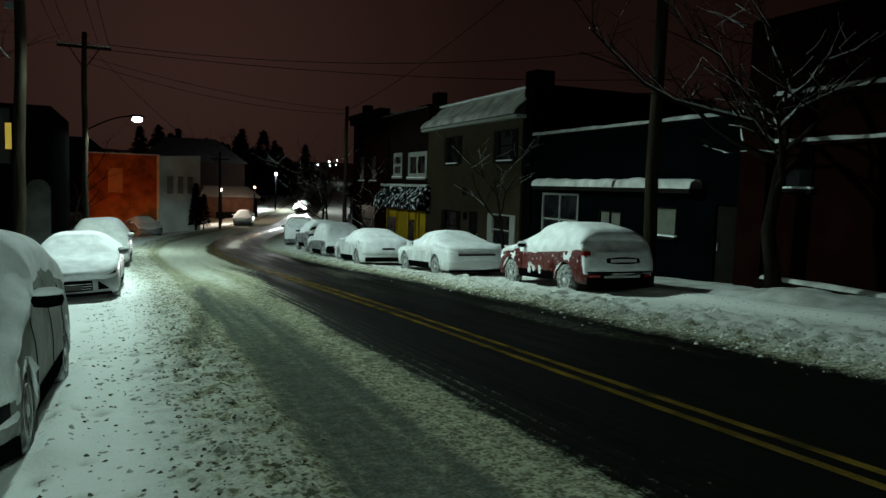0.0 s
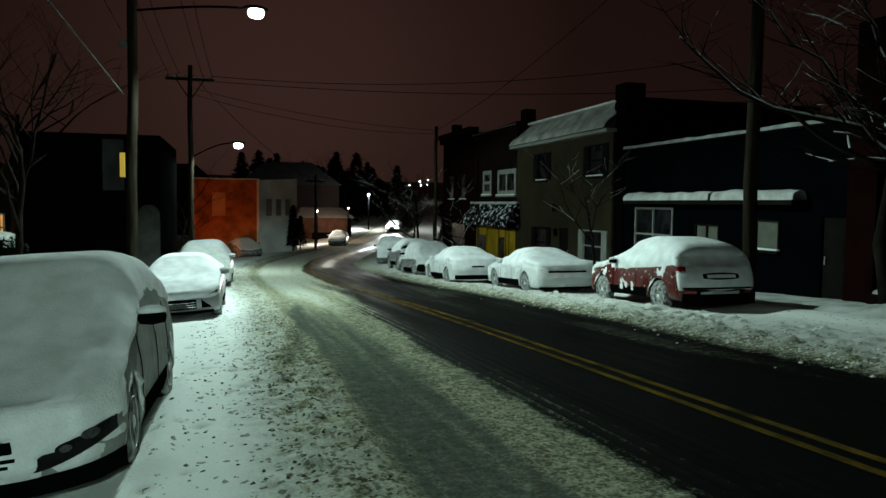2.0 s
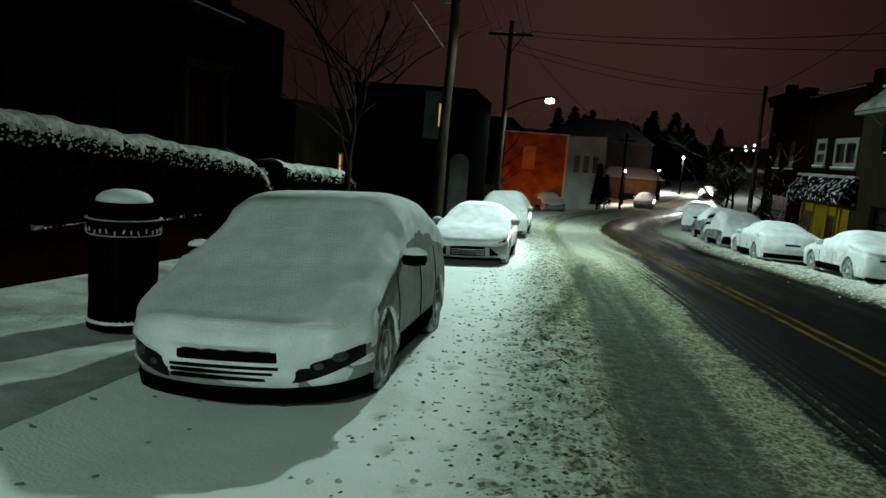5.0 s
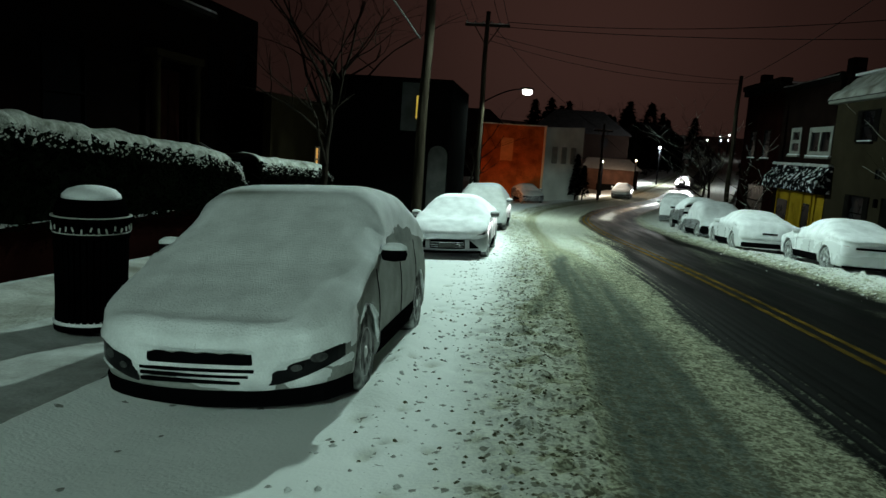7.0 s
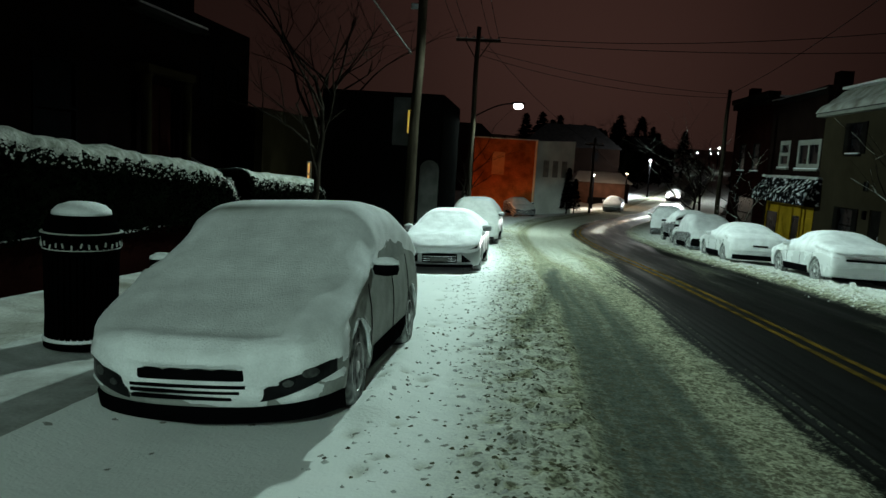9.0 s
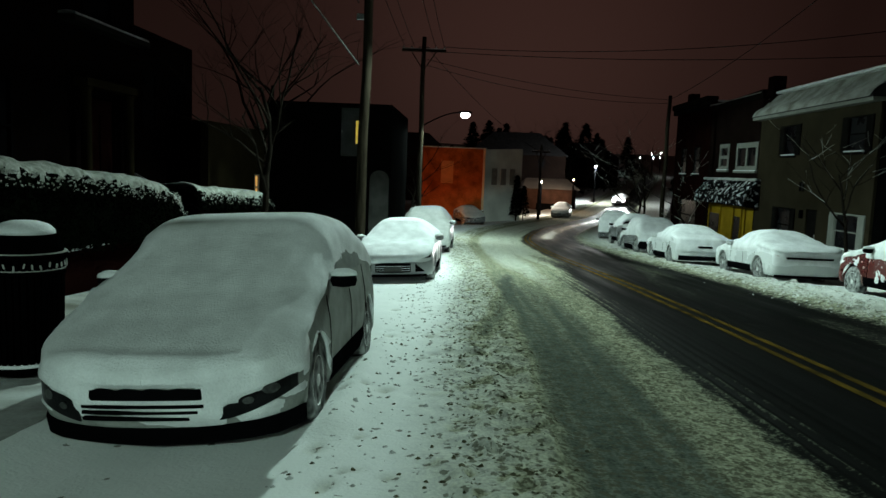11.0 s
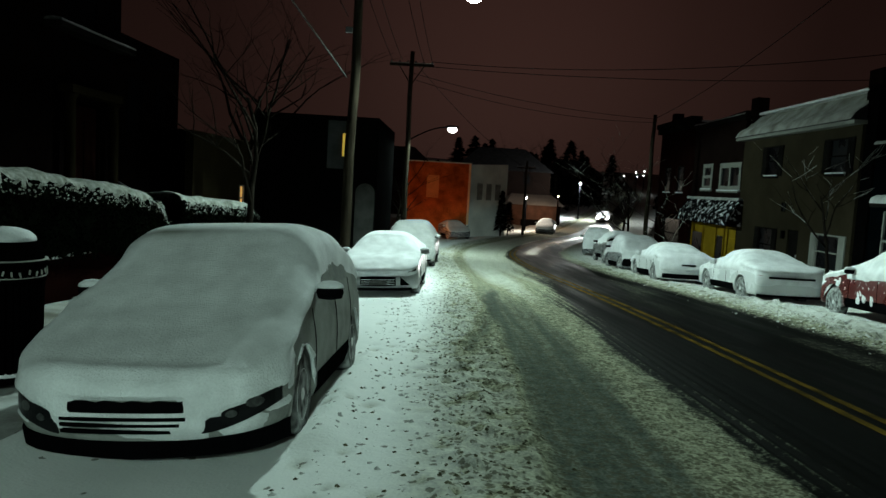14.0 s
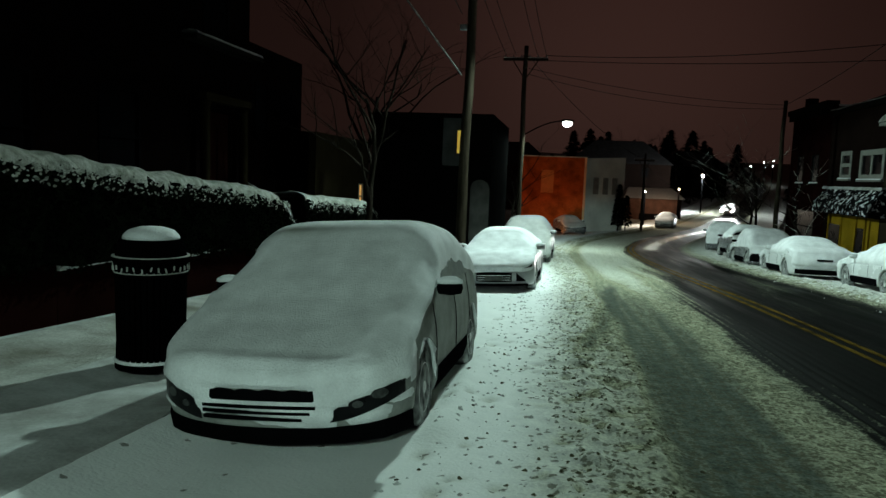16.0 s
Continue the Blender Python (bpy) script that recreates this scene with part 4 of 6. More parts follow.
end_panel(vs_, (-0.85, 0.85), flat(0.28), flat(0.50), BLACK, third, "front_bumper", "black front bumper", off=0.05)
end_panel(vs_, (-0.25, 0.05), flat(0.70), flat(0.77), BLACK, third, "grille", "black grille slot", off=0.06)

COUPE = dict(SALOON_NOSE, L=4.3, W=1.78)
fourth, fs_ = car("dark saloon with a thin dusting of snow by the orange wall", COUPE, GREY_PAINT, on_road(1.02, 56.0, 14.0), 0.02, 0.55, 41, dimming=2.2)
for s in (-1, 1):
    end_panel(fs_, tuple(sorted((s * 0.45, s * 0.80))), flat(0.52), flat(0.62), LENS, fourth, "headlight", "unlit headlamp")

SUV = dict(L=4.65, W=1.92, R=0.36, wheels=(0.95, 3.62), nose_r=0.55, tail_r=0.34, tumble=0.30, edge=0.44, sill=0.30, tail_bulge=0.10,
           top=[(0, 0.80), (0.2, 0.95), (1.1, 1.10), (1.35, 1.18), (2.05, 1.60), (2.5, 1.69), (3.5, 1.67), (4.2, 1.52), (4.45, 1.25), (4.65, 0.95)],
           belt=[(0, 0.7), (0.6, 0.88), (1.3, 0.98), (3.4, 1.08), (4.3, 1.14), (4.65, 0.9)], windows=((1.7, 2.6), (2.7, 3.5), (3.6, 4.1)), screen=(1.45, 2.1), rear_screen=(4.2, 4.5), doors=(1.55, 2.65, 3.4),
           mirror=(1.72, 1.13), dark_mirror=True)
suv, us = car("red sport utility car, snow over roof and tailgate, wheels clogged", SUV, RED_PAINT, on_road(10.12, 17.75, 180.0), 0.06, 0.30, 51, splats=((2.05, 0.55, 0.27), (2.5, 0.50, 0.21), (3.78, 0.98, 0.24), (1.15, 0.84, 0.18)), rear_snow=1.0,
              bare=((0.76, 1.1, 4.1, 4.8, 0.93, 1.08),))
end_panel(us, (-0.46, 0.46), lambda x: 0.80 - 0.03 * math.cos(x * 3.4), lambda x: 0.90 + 0.03 * math.cos(x * 3.4), BLACK, suv, "plate_recess", "dark oval plate recess in the tailgate", off=0.07, rear=True)
end_panel(us, (-0.36, 0.36), lambda x: 0.815, lambda x: 0.88 + 0.01 * math.cos(x * 4), SNOW, suv, "recess_snow", "snow caught in the plate recess", off=0.085, rear=True)
for s in (-1, 1):
    end_panel(us, tuple(sorted((s * 0.80, s * 0.945))), lambda x: 0.97, lambda x: 1.06, TAIL, suv, "tail_light", "red tail lamp", off=0.03, rear=True)
    end_panel(us, tuple(sorted((s * 0.62, s * 0.88))), lambda x: 0.47, lambda x: 0.53, TAIL, suv, "reflector", "red bumper reflector", off=0.03, rear=True)
end_panel(us, (-0.90, 0.90), lambda x: 0.565, lambda x: 0.605, BLACK, suv, "tailgate_gap", "black gap under the tailgate", off=0.06, rear=True)
end_panel(us, (-0.88, 0.88), lambda x: 0.20, lambda x: 0.555, BLACK, suv, "rear_bumper", "black lower rear bumper", off=0.025, rear=True)
end_panel(us, (-0.46, 0.52), lambda x: 0.455, lambda x: 0.515 + 0.01 * math.sin(x * 9), DULL_SNOW, suv, "bumper_snow", "snow lying on the bumper ledge", off=0.045, rear=True)

SEDAN = dict(L=4.95, W=1.86, R=0.33, wheels=(1.0, 3.75), nose_r=0.55, tail_r=0.36, tumble=0.34, edge=0.44, sill=0.22,
             top=[(0, 0.62), (0.2, 0.74), (1.2, 0.92), (1.45, 0.98), (2.1, 1.32), (2.5, 1.39), (3.2, 1.37), (3.9, 1.08), (4.15, 1.02), (4.8, 0.98), (4.95, 0.85)],
             belt=[(0, 0.52), (0.6, 0.72), (1.4, 0.85), (4.0, 0.93), (4.95, 0.84)], windows=((1.8, 2.6), (2.7, 3.4)), screen=(1.55, 2.15), rear_screen=(3.3, 3.9), doors=(1.65, 2.65, 3.5), mirror=(1.8, 0.98))
sedan, ds = car("white saloon blanketed in snow behind the red car", SEDAN, WHITE_PAINT, on_road(9.33, 24.1, 180.0), 0.06, 0.2, 61, rear_snow=0.35)
end_panel(ds, (-0.60, 0.62), lambda x: 0.70, lambda x: 0.755, BLACK, sedan, "boot_gap", "dark slot between boot lid and bumper", off=0.05, rear=True)
end_panel(ds, (-0.86, 0.86), lambda x: 0.20, lambda x: 0.27, BLACK, sedan, "rear_valance", "dark underside of the bumper", off=0.01, rear=True)
for s in (-1, 1):
    end_panel(ds, tuple(sorted((s * 0.62, s * 0.90))), lambda x: 0.66, lambda x: 0.78, TAIL, sedan, "tail_light", "red tail lamp under frost", off=0.012, rear=True)

fifth, gs = car("snow-covered white saloon with a boot spoiler in the row", dict(SEDAN, L=4.55, wheels=(0.95, 3.5)), WHITE_PAINT, on_road(8.35, 29.2, 180.0), 0.07, 0.2, 71, rear_snow=0.8)
end_panel(gs, (-0.24, 0.24), lambda x: 0.70, lambda x: 0.76, BLACK, fifth, "boot_slot", "dark slot in the boot lid", off=0.06, rear=True)
end_panel(gs, (-0.84, 0.84), lambda x: 0.26, lambda x: 0.42, BLACK, fifth, "rear_bumper", "dark rear bumper", off=0.03, rear=True)
sixth, hs = car("small snow-covered hatchback in the parked row", dict(HATCH, W=1.75), GREY_PAINT, on_road(8.42, 34.9, 180.0), 0.06, 0.15, 81, rear_snow=0.5)
for s in (-1, 1):
    end_panel(hs, tuple(sorted((s * 0.45, s * 0.84))), lambda x: 0.30, lambda x: 0.62, BLACK, sixth, "tail_light", "dark tail lamp panel", off=0.03, rear=True)
seventh, is_ = car("dark sport utility car half cleared of snow in the row", SUV, GREY_PAINT, on_road(8.95, 39.9, 178.0), 0.06, 0.45, 91)
end_panel(is_, (-0.8, 0.8), lambda x: 0.5, lambda x: 0.6, SNOW, seventh, "bumper_snow", "snow on the bumper ledge", off=0.03, rear=True)
eighth, js = car("snow-topped estate car at the far end of the row", VAN, GREY_PAINT, on_road(9.95, 48.0, 170.0), 0.05, 0.3, 101, rear_snow=0.3)
ninth, ks = car("distant snowy estate car beside the low house", SALOON_NOSE, GREY_PAINT, on_road(9.35, 70.9, -12.0), 0.05, 0.3, 111)

BEAM = glow("lit_headlamp", (1.0, 0.98, 0.93), 90.0)
coming, ls = car("far car with its headlights on, climbing towards the bend", SALOON_NOSE, GREY_PAINT, on_road(20.3, 96.6, -20.0), 0.02, 0.5, 121, group="")
for s in (-1, 1):
    end_panel(ls, tuple(sorted((s * 0.48, s * 0.80))), flat(0.50), flat(0.78), BEAM, coming, "headlight", "glaring lit headlamp", off=0.05)


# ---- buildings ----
# blue, red, brown and beige walls are darkened in colour, for missing light
BLUE_WALL = material("dimmed_blue_painted_brick", (0.0013, 0.0024, 0.0030), 0.75, var=0.3, size=1.2, bump=0.5, fine=18)
RED_BRICK = material("dimmed_red_brick", (0.010, 0.0030, 0.0025), 0.85, var=0.35, size=0.9, bump=0.5, fine=22)
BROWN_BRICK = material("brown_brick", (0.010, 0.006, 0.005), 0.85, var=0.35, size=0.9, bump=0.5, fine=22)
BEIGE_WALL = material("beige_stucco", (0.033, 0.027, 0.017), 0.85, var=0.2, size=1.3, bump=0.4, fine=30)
GREY_WALL = material("pale_grey_render", (0.78, 0.78, 0.72), 0.85, var=0.2, size=1.5, bump=0.3, fine=25)
ORANGE_WALL = material("orange_painted_wall", (0.46, 0.10, 0.022), 0.8, var=0.45, size=0.9, bump=0.5, fine=9)
# near-black puts the shade on party wall and tower into the colour
NEAR_BLACK = material("near_black_wall", (0.0022, 0.0021, 0.0021), 0.85, var=0.3, size=1.2, bump=0.4)
WHITE_TRIM = material("white_painted_wood", (0.22, 0.225, 0.20), 0.6, var=0.15, size=0.5, bump=0.15)
DARK_TRIM = material("dark_painted_wood", (0.010, 0.009, 0.008), 0.6, var=0.3, size=0.5, bump=0.2)
YELLOW_WALL = material("yellow_painted_panel", (0.30, 0.19, 0.014), 0.6, var=0.2, size=0.8, bump=0.15)
AWNING = material("dark_awning_cloth", (0.008, 0.008, 0.009), 0.8, var=0.3, size=0.5, bump=0.3, snow=0.26, snow_size=4.5)
PAPER = material("pale_window_paper", (0.12, 0.125, 0.10), 0.8, var=0.15, size=0.4, bump=0.05)
CURTAIN = material("drawn_curtain", (0.09, 0.092, 0.078), 0.9, var=0.25, size=0.1, bump=0.2, stretch=(1, 6, 0.4))
SLATE = material("dark_roof_slate", (0.035, 0.033, 0.035), 0.8, var=0.3, size=0.5, bump=0.4)
LIT_WINDOW = glow("lit_window_amber", (1.0, 0.52, 0.14), 0.55)
LIT_SIGN = glow("lit_sign_yellow", (1.0, 0.66, 0.10), 0.28)


def wall(name, x0, x1, y0, y1, z0, z1, openings, mat, parent, label=""):
    """An upright wall slab along y, with openings (y0, y1, z0, z1) right through it."""
    bm = bmesh.new()
    cuts = sorted({y0, y1, *[o[k] for o in openings for k in (0, 1)]})
    for a, b in zip(cuts, cuts[1:]):
        holes = sorted((o[2], o[3]) for o in openings if o[0] < (a + b) / 2 < o[1])
        z = z0
        for h0, h1 in holes + [(z1, z1)]:
            if h0 > z:
                box(x0, x1, a, b, z, h0, bm=bm)
            z = max(z, h1)
    bmesh.ops.remove_doubles(bm, verts=bm.verts, dist=0.0005)
    return part(name, bm, mat, parent, label)


def frame_bm(x0, x1, y0, y1, z0, z1, w, cols, rows):
    """A window frame with its bars, as one slab round the panes."""
    bm = bmesh.new()
    bars = [[(lo, lo + w)] + [(lo + (hi - lo) * k / n - w / 2.4, lo + (hi - lo) * k / n + w / 2.4) for k in range(1, n)] + [(hi - w, hi)] for lo, hi, n in ((y0, y1, cols), (z0, z1, rows))]
    ys, zs = [sorted(v for bar in run for v in bar) for run in bars]
    for i in range(len(ys) - 1):
        for j in range(len(zs) - 1):
            if i % 2 == 0 or j % 2 == 0:
                box(x0, x1, ys[i], ys[i + 1], zs[j], zs[j + 1], bm=bm)
    bmesh.ops.remove_doubles(bm, verts=bm.verts, dist=0.0005)
    return bm


def window(parent, x, y0, y1, z0, z1, out=-1, frame=None, cols=1, rows=2, w=0.07, sill=True, pane=None, label="", snow=True, behind=None):
    """A window in a wall whose outer face is at x; out is the way the wall faces along x."""
    xa, xb = sorted((x + out * 0.03, x - out * 0.09))
    win = part("window", frame_bm(xa, xb, y0, y1, z0, z1, w, cols, rows), frame or WHITE_TRIM, parent, label or "window with painted wooden frame")
    for c in range(cols):
        for r in range(rows):
            ya, yb = y0 + (y1 - y0) * c / cols + w * 0.4, y0 + (y1 - y0) * (c + 1) / cols - w * 0.4
            za, zb = z0 + (z1 - z0) * r / rows + w * 0.4, z0 + (z1 - z0) * (r + 1) / rows - w * 0.4
            pa, pb = sorted((x - out * 0.035, x - out * 0.045))
            part("pane", box(pa, pb, ya, yb, za, zb), pane or GLASS, win)
    if sill:
        xa, xb = sorted((x - out * 0.02, x + out * 0.13))
        part("sill", box(xa, xb, y0 - 0.06, y1 + 0.06, z0 - 0.09, z0, 0.01), frame or WHITE_TRIM, win)
        if snow:
            part("sill_snow", box(xa + 0.01, xb - 0.005, y0 - 0.04, y1 + 0.04, z0 + 0.002, z0 + 0.055, 0.02), SNOW, win)
    if behind:
        xa, xb = sorted((x - out * 0.16, x - out * 0.18))
        part("curtain", box(xa, xb, y0, y1, z0, z1), behind, win)
    return win


def ledge_snow(name, x0, x1, y0, y1, z, thick, parent, seed, label=""):
    """A rounded, uneven bar of snow on a ledge that runs along y."""
    ys = np.arange(y0, y1 + 0.001, 0.12)
    k = np.linspace(0, math.pi, 7)
    P = np.array([[((x0 + x1) / 2 - (x1 - x0) / 2 * math.cos(a), y, z + thick * (0.7 + 0.6 * float(fractal(y, a, 0.6, seed))) * math.sin(a) ** 0.6) for a in k] for y in ys])
    v, f, _ = grid_mesh(P)
    # dulled snow puts the weaker light on ledges into the colour
    return finish(name, v, f, DULL_SNOW, parent, label, rounded=True)


def shell(ob, x0, x1, y0, y1, z0, z1, mat, out=-1, roof=None, back=True):
    """The plain sides and back, and the flat roof, of a building whose front is elsewhere."""
    for y in (y0, y1 - 0.2):
        part("side_wall", box(min(x0, x1), max(x0, x1), y, y + 0.2, z0, z1), mat, ob)
    part("back_wall", box(*sorted((x1, x1 + out * 0.2)), y0 + 0.2, y1 - 0.2, z0, z1), mat, ob)
    part("roof", box(min(x0, x1), max(x0, x1), y0, y1, z1 + 0.002, z1 + 0.1), roof or SNOW, ob, "snow-covered flat roof")


# the blue shop
shop = thing("shop", "dark blue painted single-storey shop with a snowy ledge", "shop")
openings = [(21.66, 24.16, -0.35, 1.63), (19.11, 20.38, -0.2, 1.11), (16.47, 17.46, 0.44, 1.32), (14.15, 14.93, -0.72, 1.44)]
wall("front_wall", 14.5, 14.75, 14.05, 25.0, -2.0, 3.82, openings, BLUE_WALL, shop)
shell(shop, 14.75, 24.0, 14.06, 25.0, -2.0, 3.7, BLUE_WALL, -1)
window(shop, 14.5, 21.66, 24.16, -0.35, 1.63, cols=2, rows=2, w=0.075, label="shop window with white glazing bars")
window(shop, 14.5, 19.11, 20.38, -0.2, 1.11, cols=2, rows=1, w=0.06, frame=DARK_TRIM, behind=CURTAIN, pane=PAPER, label="small shop window with pale blinds", snow=False)
window(shop, 14.5, 16.47, 17.46, 0.44, 1.32, cols=1, rows=1, w=0.05, frame=DARK_TRIM, pane=PAPER, label="window papered over from inside")
door = part("door", box(14.54, 14.60, 14.16, 14.92, -0.72, 1.43, 0.008), DARK_TRIM, shop, "dark shop door")
part("door_frame", frame_bm(14.47, 14.62, 14.10, 14.98, -0.74, 1.50, 0.05, 1, 1), BLUE_WALL, door)
part("handle", box(14.49, 14.53, 14.80, 14.83, 0.2, 0.42, 0.005), STEEL, door)
ledge = part("ledge", box(14.05, 14.50, 15.55, 24.3, 1.74, 1.88, 0.015), DARK_TRIM, shop, "shop-front ledge under snow")
ledge_snow("ledge_snow", 14.02, 14.50, 15.5, 19.05, 1.88, 0.27, ledge, 3, "bar of snow on the ledge")
ledge_snow("ledge_snow", 14.02, 14.50, 19.12, 24.3, 1.88, 0.27, ledge, 4, "bar of snow on the ledge")
part("coping", box(14.44, 14.80, 14.05, 25.0, 3.82, 3.87), DARK_TRIM, shop)
ledge_snow("coping_snow", 14.36, 14.82, 14.05, 25.0, 3.87, 0.13, shop, 5, "thin snow on the parapet")

# the red brick building beside it
brick = thing("brick_building", "dark red brick building with snowy ledges", "building")
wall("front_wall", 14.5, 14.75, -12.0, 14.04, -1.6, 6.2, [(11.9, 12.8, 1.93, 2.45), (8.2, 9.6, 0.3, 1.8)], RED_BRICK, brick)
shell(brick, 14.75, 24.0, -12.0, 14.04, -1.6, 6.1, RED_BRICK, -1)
pier = part("pier", box(14.36, 14.50, 13.18, 14.04, -1.2, 4.3, 0.01), RED_BRICK, brick, "brick pier")
for z, t in ((3.05, 0.10), (4.20, 0.12)):
    part("string_course", box(14.34, 14.50, -12.0, 13.17, z - 0.08, z, 0.008), BROWN_BRICK, brick)
    ledge_snow("ledge_snow", 14.32, 14.50, -6.0, 13.1, z, t, brick, int(z * 10), "snow along the string course")
window(brick, 14.5, 11.9, 12.8, 1.93, 2.45, cols=1, rows=1, w=0.05, frame=DARK_TRIM, label="small high window with snow on its sill")
window(brick, 14.5, 8.2, 9.6, 0.3, 1.8, cols=2, rows=1, frame=DARK_TRIM, label="dark window")
part("plinth", box(14.20, 14.50, -12.0, 13.17, -1.4, -0.33, 0.01), BROWN_BRICK, brick, "low dark plinth")
ledge_snow("plinth_snow", 14.18, 14.50, -2.0, 13.1, -0.33, 0.10, brick, 9, "snow along the plinth")

# the beige house with its dark party wall
house = thing("house", "beige stucco terraced house with a snowy roof", "house")
openings = [(32.0, 34.05, 2.9, 4.25), (26.35, 28.5, 2.92, 4.25), (31.9, 34.2, -0.95, 0.58), (29.95, 30.9, -1.55, 0.62), (26.3, 28.85, -0.75, 0.62), (31.3, 31.7, 1.35, 1.75)]
wall("front_wall", 14.5, 14.75, 26.0, 36.4, -2.6, 4.78, openings, BEIGE_WALL, house)
shell(house, 14.75, 24.0, 26.2, 36.4, -2.6, 5.9, BROWN_BRICK, -1)
part("party_wall", box(14.6, 24.0, 25.32, 26.0, -2.4, 6.0, 0.02), NEAR_BLACK, house, "dark party wall")
for k, (y0, y1, z0, z1) in enumerate(openings[:3] + openings[4:5]):
    w_ = window(house, 14.5, y0 + 0.42, y1 - 0.42, z0, z1, cols=1, rows=2, w=0.06, frame=WHITE_TRIM if k == 3 else DARK_TRIM, label="sash window with dark shutters", behind=CURTAIN if k == 3 else None)
    for s0, s1 in ((y0, y0 + 0.41), (y1 - 0.41, y1)):
        line = [(14.5, z0), (14.46, z0)]
        for n in range(8):
            za, zb = z0 + 0.06 + (z1 - z0 - 0.12) * n / 8, z0 + 0.06 + (z1 - z0 - 0.12) * (n + 1) / 8
            line += [(14.440, za), (14.462, zb - 0.004)]
        line += [(14.46, z1), (14.5, z1)]
        bm = bmesh.new()
        ends = [[bm.verts.new((x, y, z)) for x, z in line] for y in (s0, s1)]
        bm.faces.new(ends[0][::-1])
        bm.faces.new(ends[1])
        for a in range(len(line)):
            b = (a + 1) % len(line)
            bm.faces.new((ends[0][a], ends[0][b], ends[1][b], ends[1][a]))
        part("shutter", bm, WHITE_TRIM if k == 3 else DARK_TRIM, w_, "louvred shutter")
window(house, 14.5, 31.3, 31.7, 1.35, 1.75, cols=1, rows=1, w=0.04, frame=DARK_TRIM, sill=False, label="small vent window")
hd = part("door", box(14.56, 14.62, 29.97, 30.88, -1.55, 0.60, 0.01), DARK_TRIM, house, "dark front door")
part("handle", box(14.51, 14.56, 30.05, 30.09, -0.6, -0.4, 0.005), STEEL, hd)
part("wall_lamp", box(14.38, 14.5, 31.15, 31.35, 0.2, 0.55, 0.03), BLACK, house, "unlit wall lantern")
part("eave", box(14.12, 14.75, 25.9, 36.6, 4.66, 4.80, 0.02), WHITE_TRIM, house, "pale eaves board")
P = np.array([[(14.05 + 1.25 * s, y, 4.82 + 1.28 * s + 0.10 * math.sin(math.pi * min(1, s * 3)) * (0.6 + 0.8 * float(fractal(y, s * 2, 0.8, 14)))) for s in np.linspace(0, 1, 9)] for y in np.arange(26.05, 36.65, 0.25)])
v, f, _ = grid_mesh(P)
# roof snow greyed in colour because little light falls there
finish("roof_snow", v, f, GREY_SNOW, house, "snow on the steep front roof", rounded=True)
bm = bmesh.new()
vv = [bm.verts.new(p) for p in ((14.1, 26.0, 4.80), (14.1, 36.6, 4.80), (15.3, 36.6, 6.06), (15.3, 26.0, 6.06), (15.3, 26.0, 4.80), (15.3, 36.6, 4.80))]
for fc in ((0, 3, 2, 1), (0, 1, 5, 4), (3, 4, 5, 2), (0, 4, 3), (1, 2, 5)):
    bm.faces.new([vv[i] for i in fc])
part("front_roof", bm, SLATE, house)
part("chimney", box(14.62, 15.5, 25.30, 26.15, 5.9, 6.55, 0.02), BROWN_BRICK, house, "brick chimney at the party wall")

# the brick shop with the yellow front
diner = thing("shop", "brick shop with a yellow front under a snowy awning", "shop")
openings = [(40.5, 42.0, 2.25, 3.70), (36.5, 39.4, 2.20, 3.66), (35.9 + 0.6, 43.4, -2.2, 0.35)]
wall("front_wall", 14.5, 14.75, 36.42, 43.8, -3.0, 5.75, openings, BROWN_BRICK, diner)
shell(diner, 14.75, 24.0, 36.6, 43.8, -3.0, 5.7, BROWN_BRICK, -1)
window(diner, 14.5, 40.5, 42.0, 2.25, 3.70, cols=1, rows=2, w=0.22, label="white-framed upper window")
window(diner, 14.5, 36.5, 39.4, 2.20, 3.66, cols=2, rows=1, w=0.26, label="wide white-framed double window")
front = part("shop_front", box(14.62, 14.70, 36.5, 43.4, -2.4, 0.35), YELLOW_WALL, diner, "yellow painted shop front")
for y0, y1 in ((36.6, 37.6), (38.4, 39.3), (41.6, 43.2)):
    part("door" if y0 < 41 else "shop_window", box(14.57, 14.61, y0, y1, -2.2, -0.2, 0.01), GLASS if y0 > 38 else YELLOW_WALL, front, "glazed shop front panel" if y0 > 38 else "yellow door")
for y in (36.5, 37.75, 38.25, 39.4, 41.4, 43.3):
    part("post", box(14.54, 14.62, y - 0.05, y + 0.05, -2.4, 0.35), YELLOW_WALL, front)
bm = bmesh.new()
a0, a1 = 35.9, 43.7
vv = [bm.verts.new(p) for p in ((14.48, a0, 1.75), (14.48, a1, 1.75), (13.75, a1, 0.95), (13.75, a0, 0.95), (13.75, a0, 0.45), (13.75, a1, 0.45), (14.48, a0, 0.45), (14.48, a1, 0.45))]
for fc in ((0, 1, 2, 3), (3, 2, 5, 4), (0, 3, 4, 6), (1, 7, 5, 2), (0, 6, 7, 1)):
    bm.faces.new([vv[i] for i in fc])
aw = part("awning", bm, AWNING, diner, "dark awning patched with snow")
ledge_snow("awning_snow", 14.22, 14.50, a0, a1, 1.70, 0.14, aw, 16, "snow along the top of the awning")
bm = bmesh.new()
vv = [bm.verts.new(p) for p in ((14.4, 36.3, 5.75), (14.4, 43.8, 5.75), (14.4, 43.8, 5.95), (14.4, 36.3, 6.18), (14.8, 36.3, 5.75), (14.8, 43.8, 5.75), (14.8, 43.8, 5.95), (14.8, 36.3, 6.18))]
